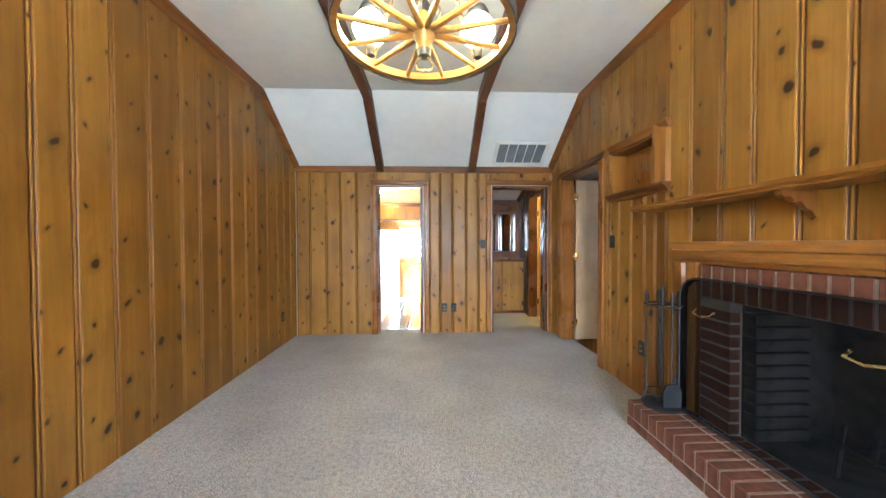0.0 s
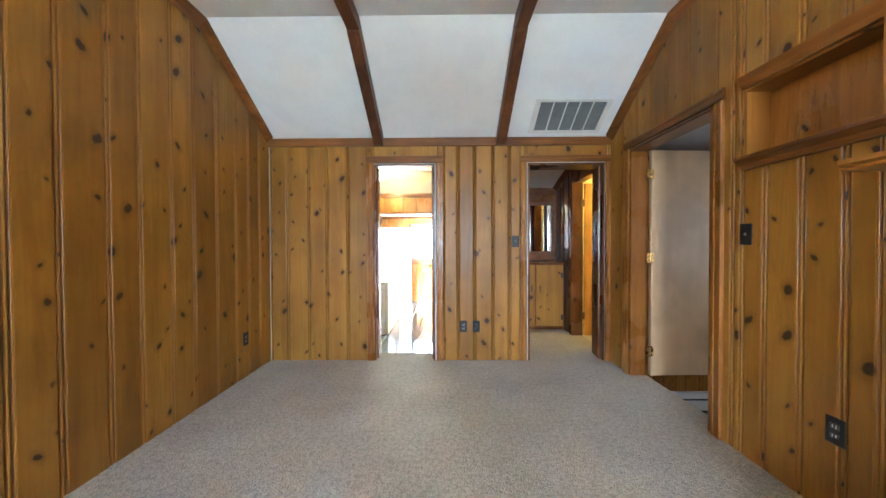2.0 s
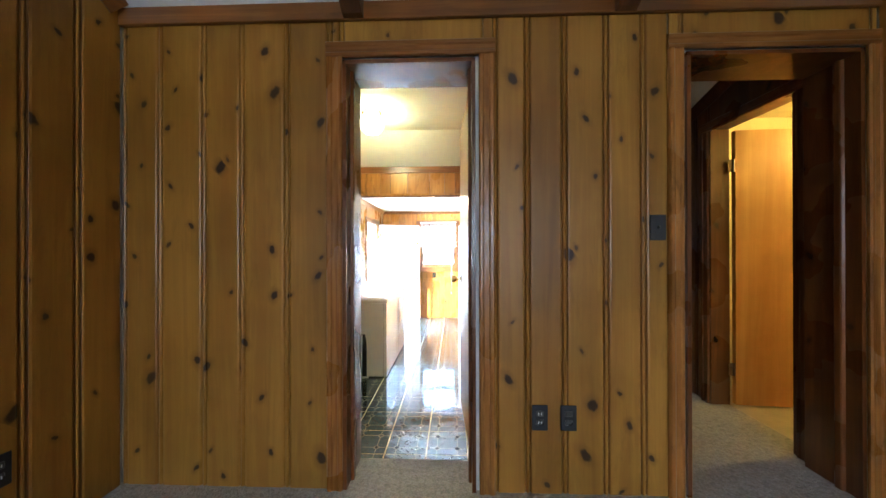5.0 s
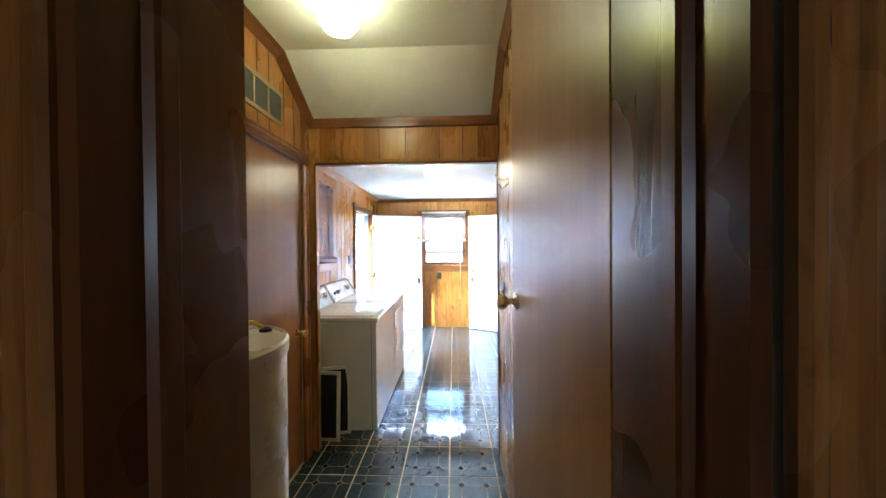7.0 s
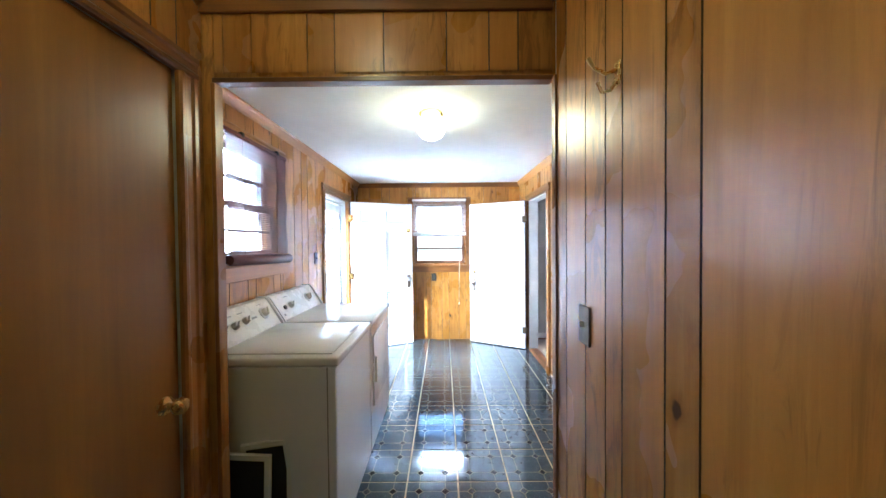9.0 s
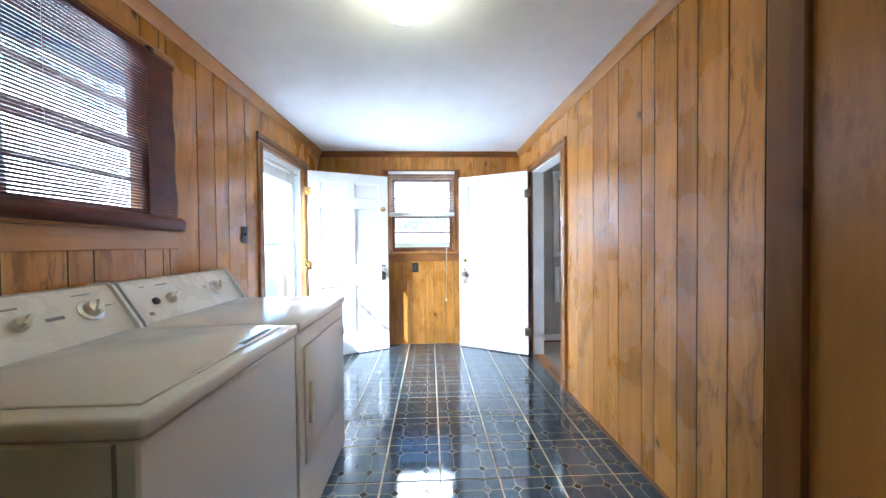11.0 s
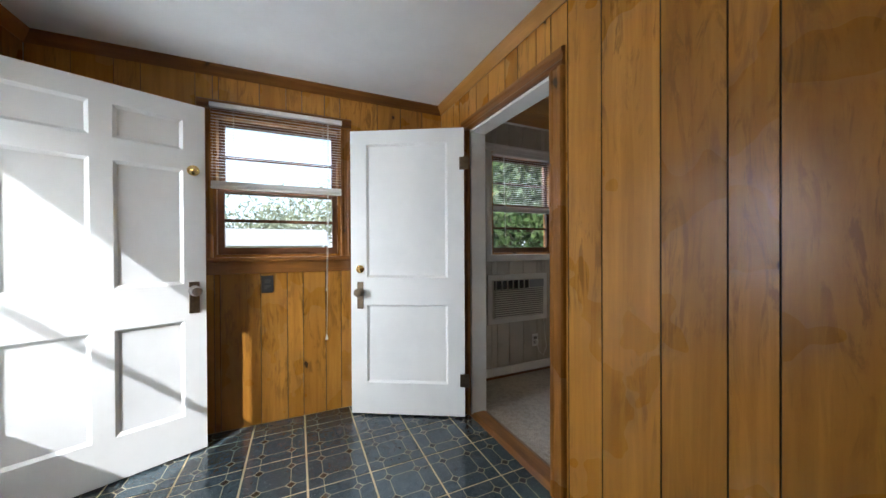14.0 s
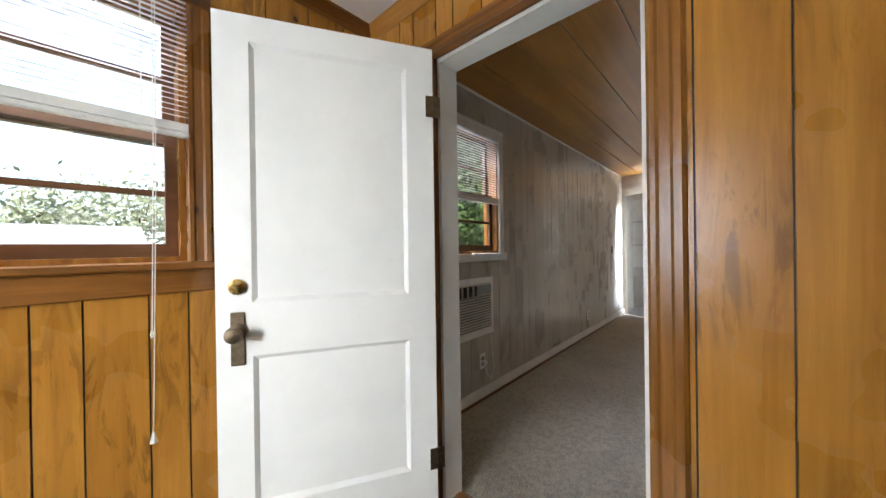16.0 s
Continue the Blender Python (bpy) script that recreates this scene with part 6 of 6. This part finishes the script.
def tree(at, height, spread, seed, label, category="tree", leaves=900, size=0.16, leaf=None):
    rng = random.Random(seed)
    t = thing("tree" if category == "tree" else "shrub", label, category, at)
    trunk = bmesh.new()
    tips = []
    th = height * (0.42 if category == "tree" else 0.12)
    tube([(0, 0, 0), (0.04, 0.02, th * 0.5), (0.0, 0.05, th), (0.05, 0.0, height * 0.75)], [0.035 * height, 0.028 * height, 0.022 * height, 0.006 * height], 9, trunk)
    for k in range(9):
        a = rng.uniform(0, math.tau)
        z0 = th * rng.uniform(0.7, 1.3)
        tip = Vector((math.cos(a) * spread * rng.uniform(0.5, 0.9), math.sin(a) * spread * rng.uniform(0.5, 0.9), height * rng.uniform(0.5, 0.92)))
        m = Vector((0, 0, z0)).lerp(tip, 0.5) + Vector((0, 0, -0.05 * height))
        tube([(0, 0, z0), m, tip], [0.014 * height, 0.009 * height, 0.003 * height], 6, trunk)
        tips += [tip, m.lerp(tip, 0.5)]
    part("trunk", trunk, BARK, t)
    verts, faces = [], []
    for k in range(leaves):
        c = rng.choice(tips) + Vector((rng.gauss(0, 1), rng.gauss(0, 1), rng.gauss(0, 0.8))) * spread * 0.26
        u = Vector((rng.gauss(0, 1), rng.gauss(0, 1), rng.gauss(0, 1))).normalized()
        w = u.cross(Vector((rng.gauss(0, 1), rng.gauss(0, 1), rng.gauss(0, 1)))).normalized()
        s = size * rng.uniform(0.6, 1.4)
        i = len(verts)
        verts += [c - u * s, c + w * s * 0.4, c + u * s, c - w * s * 0.4]
        faces.append((i, i + 1, i + 2, i + 3))
    me = bpy.data.meshes.new("crown")
    me.from_pydata([tuple(v) for v in verts], [], faces)
    me.materials.append(leaf or LEAF)
    o = new("crown", me)
    o.parent = t
    tagged(o, "", "", "", "stuff")
    return t


# distant trees, the haze before them put into their leaf colour
tree((-4.5, 42, GZ), 6.2, 5.0, 1, "broad leafy tree behind the garden", "tree", 3000, 0.22, LEAF_HAZED)
tree((2.5, 46, GZ), 6.8, 5.5, 2, "tall leafy tree behind the garden", "tree", 3000, 0.24, LEAF_HAZED)
tree((-12.5, 44, GZ), 5.6, 4.0, 3, "leafy tree beyond the neighbour's roof", "tree", 2500, 0.24, LEAF_HAZED)
tree((3.7, 12.6, GZ), 4.2, 1.7, 4, "dense green tree close to the far room window", "tree", 9000, 0.085)
tree((5.2, 13.2, GZ), 4.6, 1.9, 5, "dense green tree shading the side garden", "tree", 9000, 0.085)
tree((6.0, 14.5, GZ), 5.5, 2.4, 6, "green tree beyond the far room", "tree", 7000, 0.12)
for i, (x, y) in enumerate(((-5.6, 9.9), (-6.2, 11.0), (-5.2, 12.2), (-6.9, 12.6))):
    tree((x, y, GZ), 1.1 + 0.15 * (i % 2), 0.6, 20 + i, "low green shrub growing through the fence", "shrub", 1800, 0.05)

# neighbour's brick house
nb = tagged(new("neighbour_house"), "single-storey red brick house with pale eaves and grey roof", "house")
WB, nt_, b_ = material("far_brick")
bt = nt_.nodes.new("ShaderNodeTexBrick")
bt.inputs["Scale"].default_value = 1.0
bt.inputs["Brick Width"].default_value, bt.inputs["Row Height"].default_value, bt.inputs["Mortar Size"].default_value = 0.21, 0.075, 0.010
bt.inputs["Color1"].default_value, bt.inputs["Color2"].default_value, bt.inputs["Mortar"].default_value = (0.26, 0.07, 0.045, 1), (0.18, 0.05, 0.035, 1), (0.45, 0.40, 0.36, 1)
tcn = nt_.nodes.new("ShaderNodeTexCoord")
mpn = nt_.nodes.new("ShaderNodeMapping")
mpn.inputs["Rotation"].default_value = (radians(90), 0, radians(90))
nt_.links.new(tcn.outputs["Object"], mpn.inputs["Vector"])
nt_.links.new(mpn.outputs[0], bt.inputs["Vector"])
nt_.links.new(bt.outputs["Color"], b_.inputs["Base Color"])
b_.inputs["Roughness"].default_value = 0.85
NX = -8.5
part("wall", boxes((NX - 8, NX, 4, 13.0, GZ, 2.05), (NX - 8, NX - 1.2, 13.0, 20.0, GZ, 2.05)), WB, nb)
part("fascia", boxes((NX - 8.5, NX + 0.45, 3.5, 13.5, 2.05, 2.30), (NX - 8.5, NX - 0.75, 13.5, 20.5, 2.05, 2.30)), WHITE, nb, "pale painted eaves")
roof = extrude([(0.5, 0), (-8.5, 0), (-4, 1.9)], (NX, 3.4, 2.30), (0, 17.1, 0), (1, 0, 0), (0, 0, 1))
part("roof", roof, paint("shingles", (0.095, 0.098, 0.115), 0.9, 0.2, 0.6, 8.0), nb)
part("chimney", boxes((NX - 2.4, NX - 1.9, 11.2, 11.7, 2.4, 3.6)), WB, nb)
for y in (9.0, 11.4, 14.2):
    x = NX if y < 13 else NX - 1.2
    w = part("window", boxes((x, x + 0.05, y, y + 0.9, 0.45, 1.85)), WHITE, nb)
    for z in (0.55, 1.2):
        part("pane", boxes((x + 0.05, x + 0.056, y + 0.07, y + 0.83, z, z + 0.58)), paint("dark_pane", (0.10, 0.13, 0.17), 0.1), w)
# chain-link fence
fn = tagged(new("fence"), "galvanised chain-link fence between the lots", "fence")
for i in range(8):
    part("post", tube([(-4.6, 6.0 + i * 1.8, GZ), (-4.6, 6.0 + i * 1.8, GZ + 1.15)], 0.025, 8), STEEL, fn)
part("top_rail", tube([(-4.6, 6.0, GZ + 1.13), (-4.6, 18.6, GZ + 1.13)], 0.018, 8), STEEL, fn)
wv, wf = [], []
for k in range(150):
    for s_ in (-1, 1):
        y0 = 6.0 + k * 0.084
        i = len(wv)
        y1 = y0 + s_ * 1.1
        if not 5.9 < y1 < 18.7:
            continue
        wv += [(-4.6, y0, GZ + 0.03), (-4.6, y0 + 0.004, GZ + 0.03), (-4.6, y1 + 0.004, GZ + 1.13), (-4.6, y1, GZ + 1.13), (-4.596, y0, GZ + 0.03), (-4.596, y0 + 0.004, GZ + 0.03), (-4.596, y1 + 0.004, GZ + 1.13), (-4.596, y1, GZ + 1.13)]
        wf += [(i, i + 1, i + 2, i + 3), (i + 4, i + 5, i + 6, i + 7), (i, i + 3, i + 7, i + 4)]
me = bpy.data.meshes.new("wire")
me.from_pydata(wv, [], wf)
me.materials.append(STEEL)
o = new("wire", me)
o.parent = fn
tagged(o, "", "", "", "stuff")
# low far building seen over the garden
gh = tagged(new("garage"), "low white garage far behind the garden", "garage")
part("wall", boxes((-6.0, 0.5, 21.0, 25.0, GZ, 0.9)), WHITE, gh)
part("roof", extrude([(-0.4, 0), (2.0, 0.75), (4.4, 0)], (-6.3, 21.0, 0.9), (7.1, 0, 0), (0, 1, 0), (0, 0, 1)), paint("pale_roof", (0.45, 0.45, 0.46), 0.8), gh)
# roof over the house keeps the sun out
tagged(put("roof", boxes((-2.1, 6.6, -5.8, 9.60, 3.05, 3.15)), paint("roof_dark", (0.12, 0.11, 0.11), 0.9)), "dark roof of the house", "roof", "", "structure")

# pale hazy sky low over the horizon
haze, hz_nt, hz_b = material("summer_haze")
hz_b.inputs["Base Color"].default_value = (0.02, 0.02, 0.02, 1)
hz_b.inputs["Specular IOR Level"].default_value = 0.0
sep_h = hz_nt.nodes.new("ShaderNodeSeparateXYZ")
hz_tc = hz_nt.nodes.new("ShaderNodeTexCoord")
hz_nt.links.new(hz_tc.outputs["Object"], sep_h.inputs[0])
hz_nt.links.new(ramp(hz_nt, maths(hz_nt, 'DIVIDE', sep_h.outputs[2], 50.0), [(0.0, (0.95, 0.98, 1.0)), (0.25, (0.74, 0.89, 1.0)), (1.0, (0.50, 0.72, 1.0))]), hz_b.inputs["Emission Color"])
hz_b.inputs["Emission Strength"].default_value = 1.5
bm = boxes((-75, 80, 90, 90.2, GZ - 0.5, 48), (-75.2, -75, -30, 90, GZ - 0.5, 13))
tagged(put("backdrop", bm, haze), "pale hazy summer sky beyond the gardens", "sky", "", "structure")
